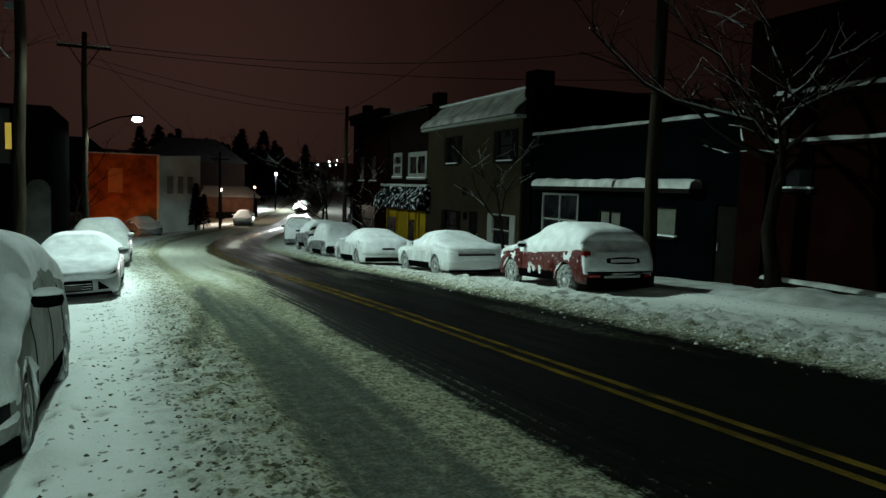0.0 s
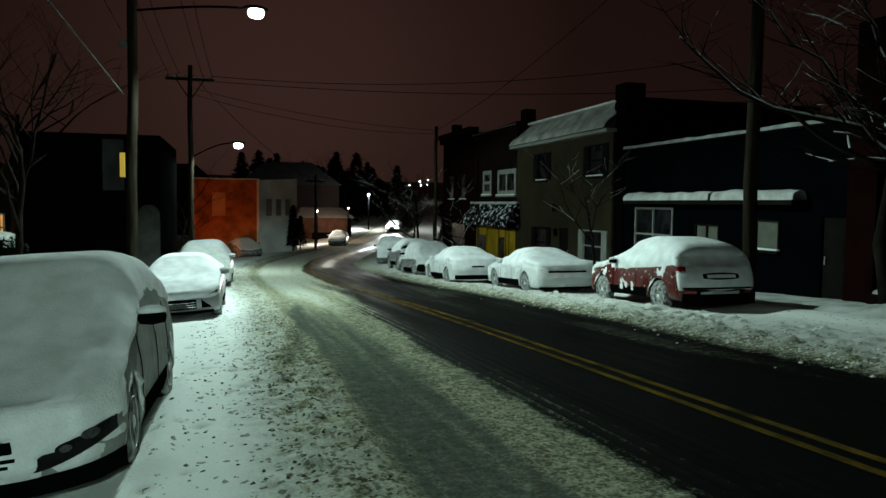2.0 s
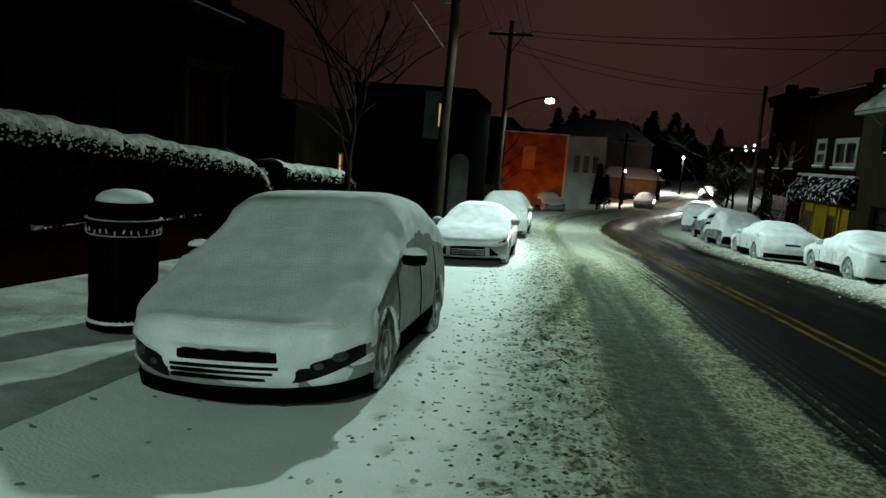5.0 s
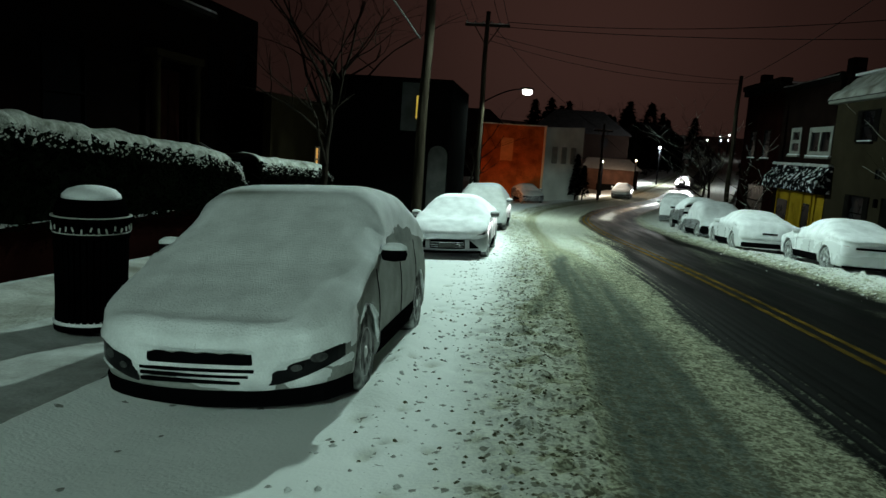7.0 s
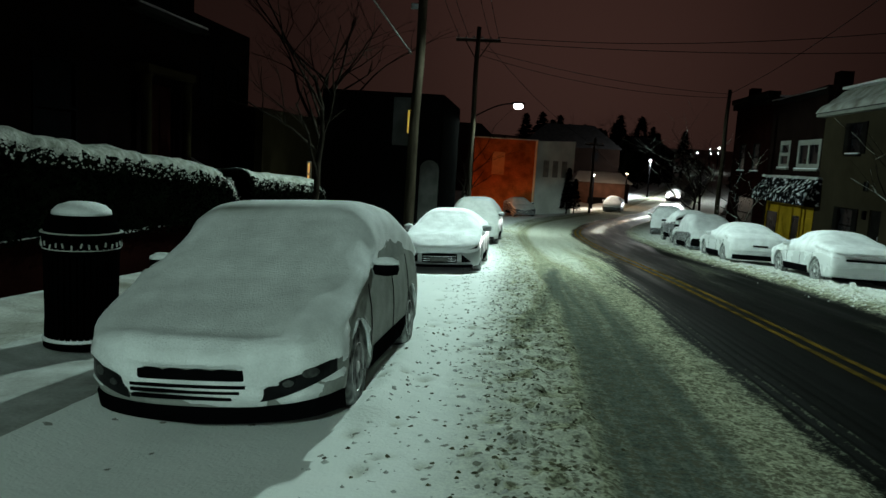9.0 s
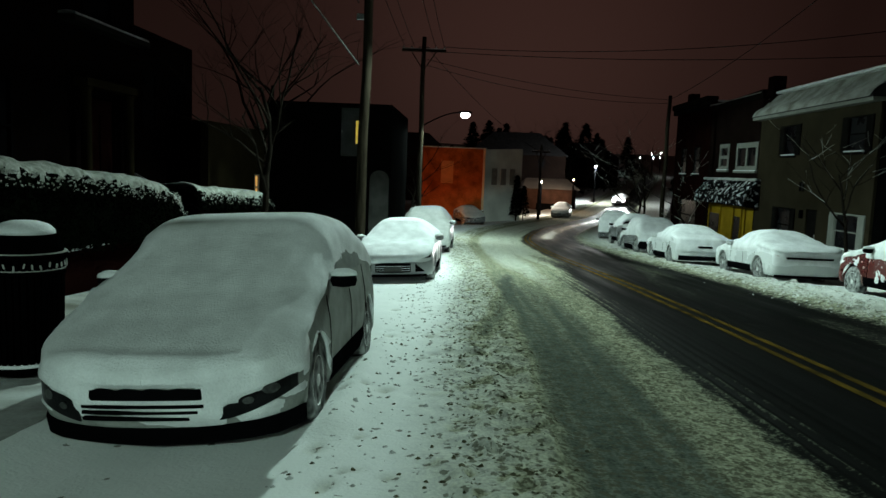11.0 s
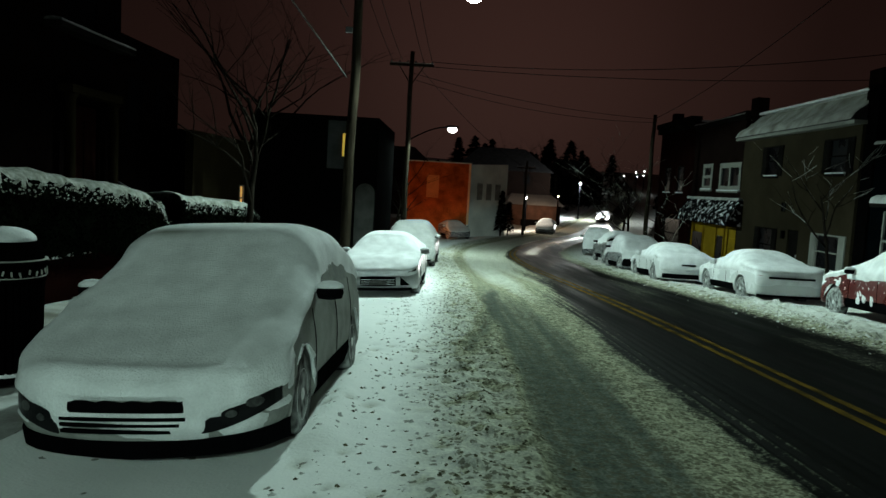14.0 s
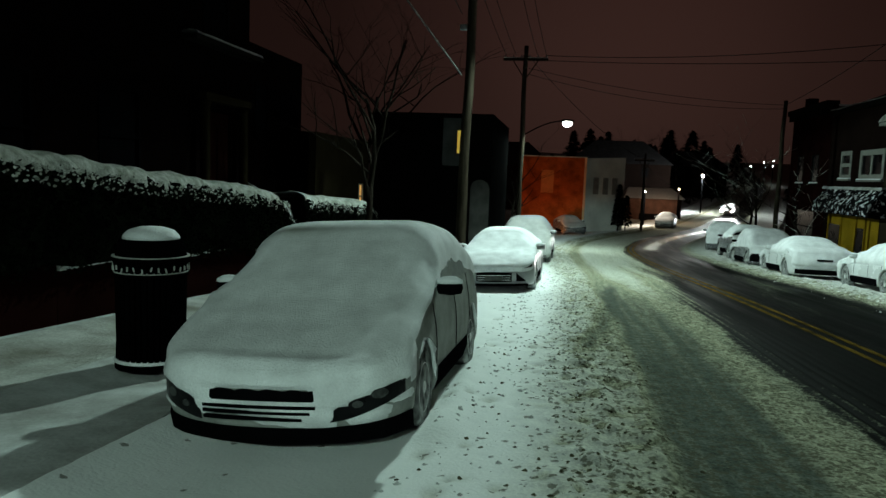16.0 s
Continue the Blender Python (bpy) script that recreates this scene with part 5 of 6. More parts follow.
for fc in ((0, 3, 2, 1), (4, 5, 6, 7), (3, 7, 6, 2), (0, 4, 7, 3), (1, 2, 6, 5), (0, 1, 5, 4)):
    bm.faces.new([vv[i] for i in fc])
part("cornice", bm, DARK_TRIM, diner)
ledge_snow("cornice_snow", 14.3, 14.75, 36.3, 43.8, 6.0, 0.09, diner, 17)
part("chimney", box(14.6, 15.2, 35.6, 36.3, 5.9, 6.75, 0.02), BROWN_BRICK, diner, "small brick chimney")

# the dark corner house at the bend
corner = thing("corner_house", "dark brick corner house with a bracketed cornice", "house")
wall("front_wall", 14.5, 14.75, 43.82, 51.0, -3.2, 6.4, [(45.5, 46.7, 2.0, 3.7), (48.2, 49.4, 2.0, 3.7), (45.5, 49.0, -1.6, 0.4)], RED_BRICK, corner)
shell(corner, 14.75, 24.0, 43.82, 51.0, -3.2, 6.3, RED_BRICK, -1)
for y0, y1, z0, z1 in ((45.5, 46.7, 2.0, 3.7), (48.2, 49.4, 2.0, 3.7), (45.5, 49.0, -1.6, 0.4)):
    window(corner, 14.5, y0, y1, z0, z1, frame=DARK_TRIM, label="dark sash window")
part("cornice", box(14.1, 14.8, 43.82, 51.1, 6.30, 6.62, 0.03), DARK_TRIM, corner, "dark wooden cornice")
for k in range(15):
    part("bracket", box(14.2, 14.5, 44.0 + 0.49 * k, 44.16 + 0.49 * k, 5.95, 6.30, 0.01), DARK_TRIM, corner)
part("chimney", box(15.0, 15.6, 50.0, 50.7, 6.4, 7.4, 0.02), RED_BRICK, corner)

# the orange wall and the pale side of its building
DUSTY = material("dusty_window_pane", (0.28, 0.28, 0.26), 0.7, var=0.25, size=0.4, bump=0.1)
garage = thing("orange_building", "flat-roofed building with an orange end wall lit by a floodlight", "building")
part("end_wall", box(-3.05, 1.36, 52.0, 52.25, -3.2, 3.22, 0.01), ORANGE_WALL, garage, "orange painted end wall")
part("corner_trim", box(1.26, 1.42, 51.94, 52.0, -3.0, 3.3, 0.005), material("pale_orange_trim", (0.80, 0.50, 0.30), 0.7, var=0.15, size=0.5, bump=0.2), garage, "pale corner trim")
part("coping", box(-3.15, 1.46, 51.9, 52.35, 3.22, 3.30, 0.01), DULL_SNOW, garage, "coping dusted with snow")
part("lighter_panel", box(-1.72, -0.84, 51.965, 51.997, 0.7, 2.3, 0.01), material("lighter_orange_patch", (0.66, 0.24, 0.08), 0.8, var=0.15, size=0.6, bump=0.2), garage, "lighter orange patch")
bm = bmesh.new()
sv = [bm.verts.new(p) for p in ((1.38, 52.26, -3.2), (1.38, 52.26, 3.2), (4.27, 55.0, 3.42), (4.27, 55.0, -3.2), (1.14, 52.36, -3.2), (1.14, 52.36, 3.2), (4.12, 55.2, 3.42), (4.12, 55.2, -3.2))]
for fc in ((0, 3, 2, 1), (4, 5, 6, 7), (1, 2, 6, 5), (0, 1, 5, 4), (2, 3, 7, 6), (0, 4, 7, 3)):
    bm.faces.new([sv[i] for i in fc])
side = part("street_wall", bm, GREY_WALL, garage, "pale rendered street wall")
for k, s in enumerate((0.26, 0.50, 0.74)):
    x, y = 1.38 + 2.89 * s, 52.26 + 2.74 * s
    bm = box(-0.26, 0.26, -0.03, 0.03, 0.7, 1.9, 0.01)
    bmesh.ops.transform(bm, matrix=pose(x + 0.015, y - 0.015, 0.0, 0, 0, 43.5), verts=bm.verts)
    part("window", bm, DUSTY, side, "window behind dusty panes")
part("roof", box(-3.0, 1.1, 52.3, 66.0, 3.0, 3.12), SNOW, garage, "snow-covered flat roof")
part("back_wall", box(-3.0, 4.1, 66.0, 66.2, -3.2, 3.1), GREY_WALL, garage)
part("side_wall", box(-3.05, -2.85, 52.26, 66.0, -3.2, 3.1), GREY_WALL, garage)
flood = thing("flood_light", "small ground floodlight aimed at the orange wall", "floodlight", pose(-2.6, 54.4, float(land(54.4))))
part("stake", lathe([(0.02, -0.1), (0.02, 0.18)], 8), BLACK, flood)
part("housing", box(-0.14, 0.14, -0.10, 0.06, 0.18, 0.38, 0.02), BLACK, flood)
garage.matrix_basis = Matrix.Translation((-0.0153, 0.034, -0.2856)) @ Matrix.Scale(1.17, 4)
part("lens", box(-0.12, 0.12, 0.062, 0.075, 0.20, 0.36), glow("lit_sodium_lens", (1.0, 0.42, 0.10), 14.0), flood, "glowing amber lens")

# the low house down the hill
LOW_BRICK = material("rust_brown_brick", (0.20, 0.105, 0.075), 0.85, var=0.3, size=0.9, bump=0.4, fine=22)
low = thing("low_house", "low brick house with a snowy roof down the street", "house")
wall("end_wall", 6.2, 6.5, 75.0, 83.0, -4.0, 0.1, [(77, 79, -2.2, -0.9)], LOW_BRICK, low)
part("front_wall", box(6.5, 11.2, 75.0, 75.25, -4.0, 0.1), LOW_BRICK, low)
part("garage_door", box(7.4, 9.4, 74.95, 75.0, -3.6, -1.4, 0.01), DARK_TRIM, low)
part("side_wall", box(11.2, 11.45, 75.0, 83.0, -4.0, 0.1), BROWN_BRICK, low)
part("back_wall", box(6.5, 11.2, 82.8, 83.0, -4.0, 0.1), BROWN_BRICK, low)
bm = bmesh.new()
rv = [bm.verts.new(p) for p in ((5.8, 74.5, 0.1), (11.8, 74.5, 0.1), (11.8, 83.5, 0.1), (5.8, 83.5, 0.1), (6.6, 79, 1.15), (11.0, 79, 1.15))]
for fc in ((0, 1, 5, 4), (2, 3, 4, 5), (0, 4, 3), (1, 2, 5), (3, 2, 1, 0)):
    bm.faces.new([rv[i] for i in fc])
part("roof", bm, SNOW, low, "snow-covered hipped roof")
low.matrix_basis = Matrix.Translation((-0.025, 0.042, -0.234)) @ Matrix.Scale(1.14, 4)


def far_house(x, y, w, d, h, roof_h, mat, label, turn=0):
    ob = thing("house", label, "house", pose(x, y, float(land(y)) - 0.5 + max(0, (abs(x - float(centre(y))) - 60) * 0.035), 0, 0, turn), "far houses")
    part("wall", box(-w / 2, w / 2, -d / 2, d / 2, 0, h), mat, ob)
    bm = bmesh.new()
    vs_ = [bm.verts.new(p) for p in ((-w / 2 - 0.4, -d / 2 - 0.4, h), (w / 2 + 0.4, -d / 2 - 0.4, h), (w / 2 + 0.4, d / 2 + 0.4, h), (-w / 2 - 0.4, d / 2 + 0.4, h), (-w / 4, 0, h + roof_h), (w / 4, 0, h + roof_h))]
    for fc in ((0, 1, 5, 4), (2, 3, 4, 5), (0, 4, 3), (1, 2, 5), (3, 2, 1, 0)):
        bm.faces.new([vs_[i] for i in fc])
    part("roof", bm, SLATE, ob, "dark hipped roof")
    for wx in (-w / 4, w / 4):
        for wz in (1.4, h - 1.8):
            part("window", box(wx - 0.5, wx + 0.5, -d / 2 - 0.03, -d / 2 - 0.001, wz, wz + 1.3), GLASS, ob)
    return ob


far_house(7.5, 112, 14, 10, 6.5, 3.5, BROWN_BRICK, "dark gabled house below the hill")
far_house(-8, 95, 12, 10, 6.0, 3.0, RED_BRICK, "dark brick house beyond the orange wall")
far_house(24, 150, 12, 10, 6.0, 3.0, BROWN_BRICK, "dark house up the hill")
far_house(44, 128, 12, 10, 6.0, 3.0, RED_BRICK, "dark house where the road climbs")

# the near dark building on the kerb side, with its pale strip and lit sign
tower = thing("brick_building", "dark flat-roofed brick building with a pale corner strip", "building")
part("front_wall", box(-7.9, -3.0, 29.0, 29.25, -2.6, 4.05, 0.01), NEAR_BLACK, tower)
part("street_wall", box(-3.2, -2.95, 29.25, 37.0, -2.6, 4.05, 0.01), NEAR_BLACK, tower)
part("side_wall", box(-7.9, -7.65, 29.25, 37.0, -2.6, 4.05), NEAR_BLACK, tower)
part("back_wall", box(-7.65, -3.2, 36.8, 37.0, -2.6, 4.05), NEAR_BLACK, tower)
part("roof", box(-7.9, -2.95, 29.0, 37.0, 4.06, 4.14), NEAR_BLACK, tower, "dark flat roof")
# pale strip darkened in its colour, to stand for the poor light
part("pale_strip", box(-4.95, -4.22, 28.93, 28.998, 2.05, 3.95, 0.005), material("dimmed_pale_render", (0.035, 0.038, 0.038), 0.85, var=0.3, size=0.6, bump=0.3), tower, "pale rendered strip")
part("lit_sign", box(-4.34, -4.16, 28.80, 28.92, 2.55, 3.45, 0.01), LIT_SIGN, tower, "narrow lit yellow sign")
arch = bmesh.new()
ring_pts = [(-3.75, -1.0), (-2.98, -1.0)] + [(-3.365 + 0.385 * math.cos(a), 1.15 + 0.385 * math.sin(a)) for a in np.linspace(0, math.pi, 9)]
fr = [arch.verts.new((x, 28.90, z)) for x, z in ring_pts]
bk = [arch.verts.new((x, 28.99, z)) for x, z in ring_pts]
arch.faces.new(fr)
for i in range(len(fr)):
    arch.faces.new((fr[i], bk[i], bk[(i + 1) % len(fr)], fr[(i + 1) % len(fr)]))
# pale door, its colour lowered the same way for lack of light
part("arched_door", arch, material("dimmed_pale_wood", (0.045, 0.045, 0.042), 0.8, var=0.3, size=0.5, bump=0.3), tower, "pale arched door")

# pale yellow stucco with the weak light put into its colour
DIM_LODGE = material("dimmed_yellow_stucco", (0.017, 0.013, 0.007), 0.85, var=0.25, size=1.0, bump=0.3)
lodge = thing("house", "pale yellow house with one lit window behind the hedge", "house")
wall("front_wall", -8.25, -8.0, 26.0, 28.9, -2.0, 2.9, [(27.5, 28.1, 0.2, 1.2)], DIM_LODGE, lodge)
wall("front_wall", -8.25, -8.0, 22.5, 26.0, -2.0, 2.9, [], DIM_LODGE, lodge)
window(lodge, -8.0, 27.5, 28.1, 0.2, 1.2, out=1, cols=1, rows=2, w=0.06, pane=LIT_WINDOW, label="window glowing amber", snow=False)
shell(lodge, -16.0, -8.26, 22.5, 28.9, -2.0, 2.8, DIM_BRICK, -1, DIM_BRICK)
row = thing("house", "tall dark house between the porch and the lodge", "house")
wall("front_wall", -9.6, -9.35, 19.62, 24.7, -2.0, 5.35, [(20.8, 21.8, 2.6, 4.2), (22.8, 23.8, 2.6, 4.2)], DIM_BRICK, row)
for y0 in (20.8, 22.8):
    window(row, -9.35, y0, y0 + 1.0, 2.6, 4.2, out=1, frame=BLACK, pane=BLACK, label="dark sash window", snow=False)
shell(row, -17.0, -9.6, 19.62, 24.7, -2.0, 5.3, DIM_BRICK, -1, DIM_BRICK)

villa = thing("house", "tall dark brick house with pillared porch above the hedge", "house")
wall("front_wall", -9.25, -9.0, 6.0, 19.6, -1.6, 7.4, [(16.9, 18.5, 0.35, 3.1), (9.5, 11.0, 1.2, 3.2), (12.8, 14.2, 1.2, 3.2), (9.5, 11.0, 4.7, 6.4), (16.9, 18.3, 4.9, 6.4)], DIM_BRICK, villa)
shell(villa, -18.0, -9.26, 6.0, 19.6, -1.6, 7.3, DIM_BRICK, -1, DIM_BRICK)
vd = part("door", box(-9.12, -9.06, 16.95, 18.45, 0.35, 3.05, 0.01), RED_BRICK, villa, "dark red panelled door")
for k in range(2):
    part("panel", box(-9.055, -9.03, 17.1 + 0.7 * k, 17.65 + 0.7 * k, 0.6, 2.7, 0.01), RED_BRICK, vd)
for y in (16.6, 18.75):
    part("pillar", lathe([(0.16, 0.2), (0.13, 0.35), (0.115, 3.1), (0.17, 3.25)], 18, None, (-8.75, y, 0)), DIM_LODGE, villa, "pale porch pillar", rounded=True)
part("porch_lintel", box(-8.95, -8.6, 16.4, 18.95, 3.26, 3.45, 0.02), DIM_LODGE, villa)
for y0, y1, z0, z1 in ((9.5, 11.0, 1.2, 3.2), (12.8, 14.2, 1.2, 3.2), (9.5, 11.0, 4.7, 6.4), (16.9, 18.3, 4.9, 6.4)):
    window(villa, -9.0, y0, y1, z0, z1, out=1, frame=BLACK, pane=BLACK, label="dark sash window", snow=False)
part("eave", box(-9.0, -8.6, 15.9, 19.7, 4.62, 4.75, 0.01), DARK_TRIM, villa, "porch roof edge")
ledge_snow("eave_snow", -9.0, -8.58, 15.9, 19.7, 4.75, 0.08, villa, 22, "thin snow on the porch roof edge")
part("step", box(-9.0, -7.4, 16.6, 18.8, -0.9, 0.32, 0.02), DIM_LODGE, villa, "front steps")
vs, fs = tube([(-8.7, 18.9, 1.25), (-6.6, 18.9, 0.2)], [0.02, 0.02], 6)
for t_ in (0.0, 0.5, 1.0):
    tube([(-8.7 + 2.1 * t_, 18.9, 1.25 - 1.05 * t_), (-8.7 + 2.1 * t_, 18.9, 0.2 - 0.95 * t_)], [0.016, 0.016], 6, vs, fs)
finish("hand_rail", vs, fs, STEEL, villa, "thin sloping hand rail")

retaining = thing("garden_wall", "dark brick garden wall below the hedge", "garden wall", kind="structure")
for y in np.arange(-4.0, 23.0, 3.0):
    z = float(land(y + 1.5))
    part("wall_panel", box(-6.55, -6.25, y, y + 2.995, z - 0.5, z + 0.78, 0.01), RED_BRICK, retaining)
    part("wall_cap", box(-6.60, -6.20, y, y + 2.995, z + 0.781, z + 0.86, 0.015), CONCRETE, retaining)



# ---- hedges ----
def hedge(y0, y1, h0, h1, seed, label):
    ob = thing("hedge", label, "hedge", None, "clipped hedges")
    rng = random.Random(seed)
    ys, k = np.arange(y0, y1, 0.10), np.linspace(0, 1, 26)
    rows = []
    for y in ys:
        h = np.interp(y, (y0, y1), (h0, h1)) * (1 - 0.45 * max(0, 1 - (y1 - y) / 1.3) ** 2) + float(land(y))
        base = float(land(y)) + 0.80
        row = []
        for s in k:
            a = s * math.pi
            x = -6.62 + 0.62 * math.copysign(abs(math.cos(a)) ** 0.45, -math.cos(a)) * -1
            z = base + (h - base) * math.sin(a) ** 0.42
            row.append((x + 0.10 * (float(vnoise(y, z, 0.22, seed)) - 0.5), y, z + 0.08 * (float(vnoise(x, y, 0.25, seed + 1)) - 0.5)))
        rows.append(row)
    P = np.array(rows)
    v, f, _ = grid_mesh(P)
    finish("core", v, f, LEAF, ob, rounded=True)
    verts, faces = [], []
    for n in range(15000):
        i, j = rng.randrange(len(ys)), rng.randrange(2, 14)
        p, q = Vector(P[i, j]), Vector(P[i, 25 - j])
        c = p if P[i, j][0] > -6.6 else q
        if n % 3:                     # the clipped street face
            c = Vector((P[i, 0][0], P[i, 0][1], P[i, 0][2] - 0.08 + (P[i, 6][2] - P[i, 0][2]) * rng.random()))
        c = c + Vector((rng.uniform(-0.02, 0.07), rng.uniform(-0.06, 0.06), rng.uniform(-0.05, 0.04)))
        a, b = Vector((rng.gauss(0, 1), rng.gauss(0, 1), rng.gauss(0, 1))).normalized() * rng.uniform(0.025, 0.05), Vector((rng.gauss(0, 1), rng.gauss(0, 1), rng.gauss(0, 1))).normalized() * 0.02
        m = len(verts)
        verts += [c - a, c + b, c + a, c - b]
        faces.append((m, m + 1, m + 2, m + 3))
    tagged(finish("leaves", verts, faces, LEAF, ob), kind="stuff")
    verts, faces = [], []
    for n in range(int(75 * (y1 - y0))):   # flecks of snow on the leaves under the cap
        i = rng.randrange(len(ys))
        top = P[i, :, 2].max()
        c = Vector((P[i, 0][0] + 0.05, P[i, 0][1] + rng.uniform(-0.05, 0.05), top - 0.10 - 0.22 * rng.random() ** 2.0))
        r = rng.uniform(0.010, 0.026)
        m = len(verts)
        verts += [c + Vector((rng.uniform(0, 0.03), a * r * 1.4, b * r)) for a, b in ((-1, 0), (0.1, -0.8), (1, 0.1), (0, 0.9))]
        faces.append((m, m + 1, m + 2, m + 3))
    tagged(finish("snow_flecks", verts, faces, HEDGE_SNOW, ob), "flecks of snow caught on the leaves", kind="stuff")
    N = skin_normals(P)
    below = P[..., 2].max(axis=1, keepdims=True) - P[..., 2]
    amount = 1 - smooth(0.10, 0.20, below + (fractal(P[..., 2], P[..., 1], 0.14, seed + 4, 4) - 0.5) * 0.13)
    Q = P + (N * 0.5 + np.array([0, 0, 0.75])) * (amount * 0.09 * (0.6 + 0.8 * fractal(P[..., 0], P[..., 1], 0.5, seed + 5)) + 0.01)[..., None]
    a = amount > 0.05
    v, f, _ = grid_mesh(Q, a[:-1, :-1] & a[1:, :-1] & a[1:, 1:] & a[:-1, 1:])
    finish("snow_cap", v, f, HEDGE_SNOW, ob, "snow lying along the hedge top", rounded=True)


hedge(0.0, 15.9, 2.30, 1.84, 5, "dark clipped evergreen hedge capped with snow")
hedge(16.4, 23.3, 1.86, 1.84, 6, "shorter dark hedge capped with snow")


# ---- litter bin ----
def litter_bin(m):
    ob = thing("litter_bin", "black slatted iron litter bin with a snow-capped domed lid", "litter bin", m)
    part("base_ring", lathe([(0.30, 0.0), (0.335, 0.01), (0.335, 0.07), (0.31, 0.085)], 40), IRON, ob, rounded=True)
    part("base_snow", lathe([(0.315, 0.075), (0.345, 0.075), (0.345, 0.095), (0.32, 0.105)], 40), SNOW, ob, "line of snow on the base ring", rounded=True)
    part("liner", lathe([(0.27, 0.06), (0.285, 1.0)], 32), BLACK, ob, rounded=True)
    me = None
    for k in range(36):
        w = 2 * math.pi * k / 36
        if me is None:
            bm = bmesh.new()
            vs_ = []
            for z, r in ((0.05, 0.322), (0.30, 0.315), (0.85, 0.325), (0.98, 0.332), (1.06, 0.342)):
                vs_.append([bm.verts.new((r + dx, dy, z)) for dx, dy in ((-0.010, -0.019), (0.004, -0.019), (0.004, 0.019), (-0.010, 0.019))])
            for a, b in zip(vs_, vs_[1:]):
                for i in range(4):
                    bm.faces.new((a[i], a[(i + 1) % 4], b[(i + 1) % 4], b[i]))
            slat = part("slat", bm, IRON, ob)
            me = slat.data
        else:
            slat = new("slat", me)
            slat.parent = ob
        slat.matrix_basis = pose(0, 0, 0, 0, 0, math.degrees(w))
    for z, r in ((0.92, 0.334), (1.07, 0.352)):
        part("hoop", lathe([(r - 0.015, z - 0.02), (r + 0.006, z - 0.02), (r + 0.006, z + 0.02), (r - 0.015, z + 0.02)], 40), IRON, ob, rounded=True)
        part("hoop_snow", lathe([(r - 0.008, z + 0.018), (r + 0.007, z + 0.018), (r + 0.005, z + 0.026), (r - 0.006, z + 0.027)], 40), GREY_SNOW, ob, "snow on the hoop", rounded=True)
    dab = None
    for k in range(30):
        if dab is None:
            first = part("snow_dab", box(0.342, 0.352, -0.008, 0.008, 0.0, 0.045, 0.004), GREY_SNOW, ob, "dab of snow caught between the slats")
            dab = first.data
        else:
            first = new("snow_dab", dab)
            first.parent = ob
        first.matrix_basis = pose(0, 0, 0.962 + 0.012 * math.sin(k * 2.3), 0, 0, 12 * k) @ pose(0, 0, 0, 18 * math.sin(k * 1.7), 0, 0)
    lid = part("lid", lathe([(0.32, 1.06), (0.328, 1.10), (0.315, 1.17), (0.29, 1.24), (0.2, 1.28), (0.05, 1.30)], 40), IRON, ob, "domed iron lid", rounded=True)
    part("lid_snow", lathe([(0.262, 1.255), (0.255, 1.29), (0.21, 1.335), (0.12, 1.365), (0.02, 1.375)], 32), SNOW, lid, "cap of snow on the lid", rounded=True)
    return ob


litter_bin(pose(-3.88, 6.25, float(land(6.25)) + 0.03))


# ---- poles, street lamps and wires ----
def pole(x, y, height, r0, r1, label, lean=0.0, base=None):
    ob = thing("utility_pole", label, "utility pole", pose(x, y, (float(land(y)) if base is None else base) - 0.25, 0, lean, 0), "utility poles")
    n = 14
    vs, fs = tube([(0.02 * math.sin(k), 0.015 * math.cos(k * 1.7), height * k / n) for k in range(n + 1)], [r0 + (r1 - r0) * k / n for k in range(n + 1)], 16)
    finish("shaft", vs, fs, WOOD_POLE, ob, rounded=True)
    return ob


def lamp_arm(ob, z, reach, lamp_z):
    """A curved bracket with a cobra-head lamp, out over the street along x."""
    pts = [(0.1 + reach * s, 0, z + (lamp_z - z) * math.sin(s * math.pi / 2)) for s in np.linspace(0, 1, 10)]
    vs, fs = tube(pts, [0.035] * 10, 8)
    finish("lamp_arm", vs, fs, IRON, ob, "curved steel lamp bracket", rounded=True)
    tip = pts[-1]
    bm = lathe([(0.02, 0.11), (0.10, 0.10), (0.17, 0.05), (0.19, 0.0), (0.17, -0.01)], 24)
    bmesh.ops.transform(bm, matrix=pose(tip[0] + 0.22, 0, tip[2]) @ Matrix.Diagonal((2.0, 0.95, 1.0, 1)), verts=bm.verts)
    head = part("lamp_head", bm, IRON, ob, "cobra-head lamp housing", rounded=True)
    bm = lathe([(0.17, 0.0), (0.21, -0.09), (0.19, -0.19), (0.12, -0.26), (0.03, -0.285)], 24)
    bmesh.ops.transform(bm, matrix=pose(tip[0] + 0.24, 0, tip[2] - 0.012) @ Matrix.Diagonal((1.15, 1.0, 0.9, 1)), verts=bm.verts)
    lens = part("lamp_lens", bm, LAMP_GLASS, head, "glowing lamp lens", rounded=True)
    lens.visible_shadow = False


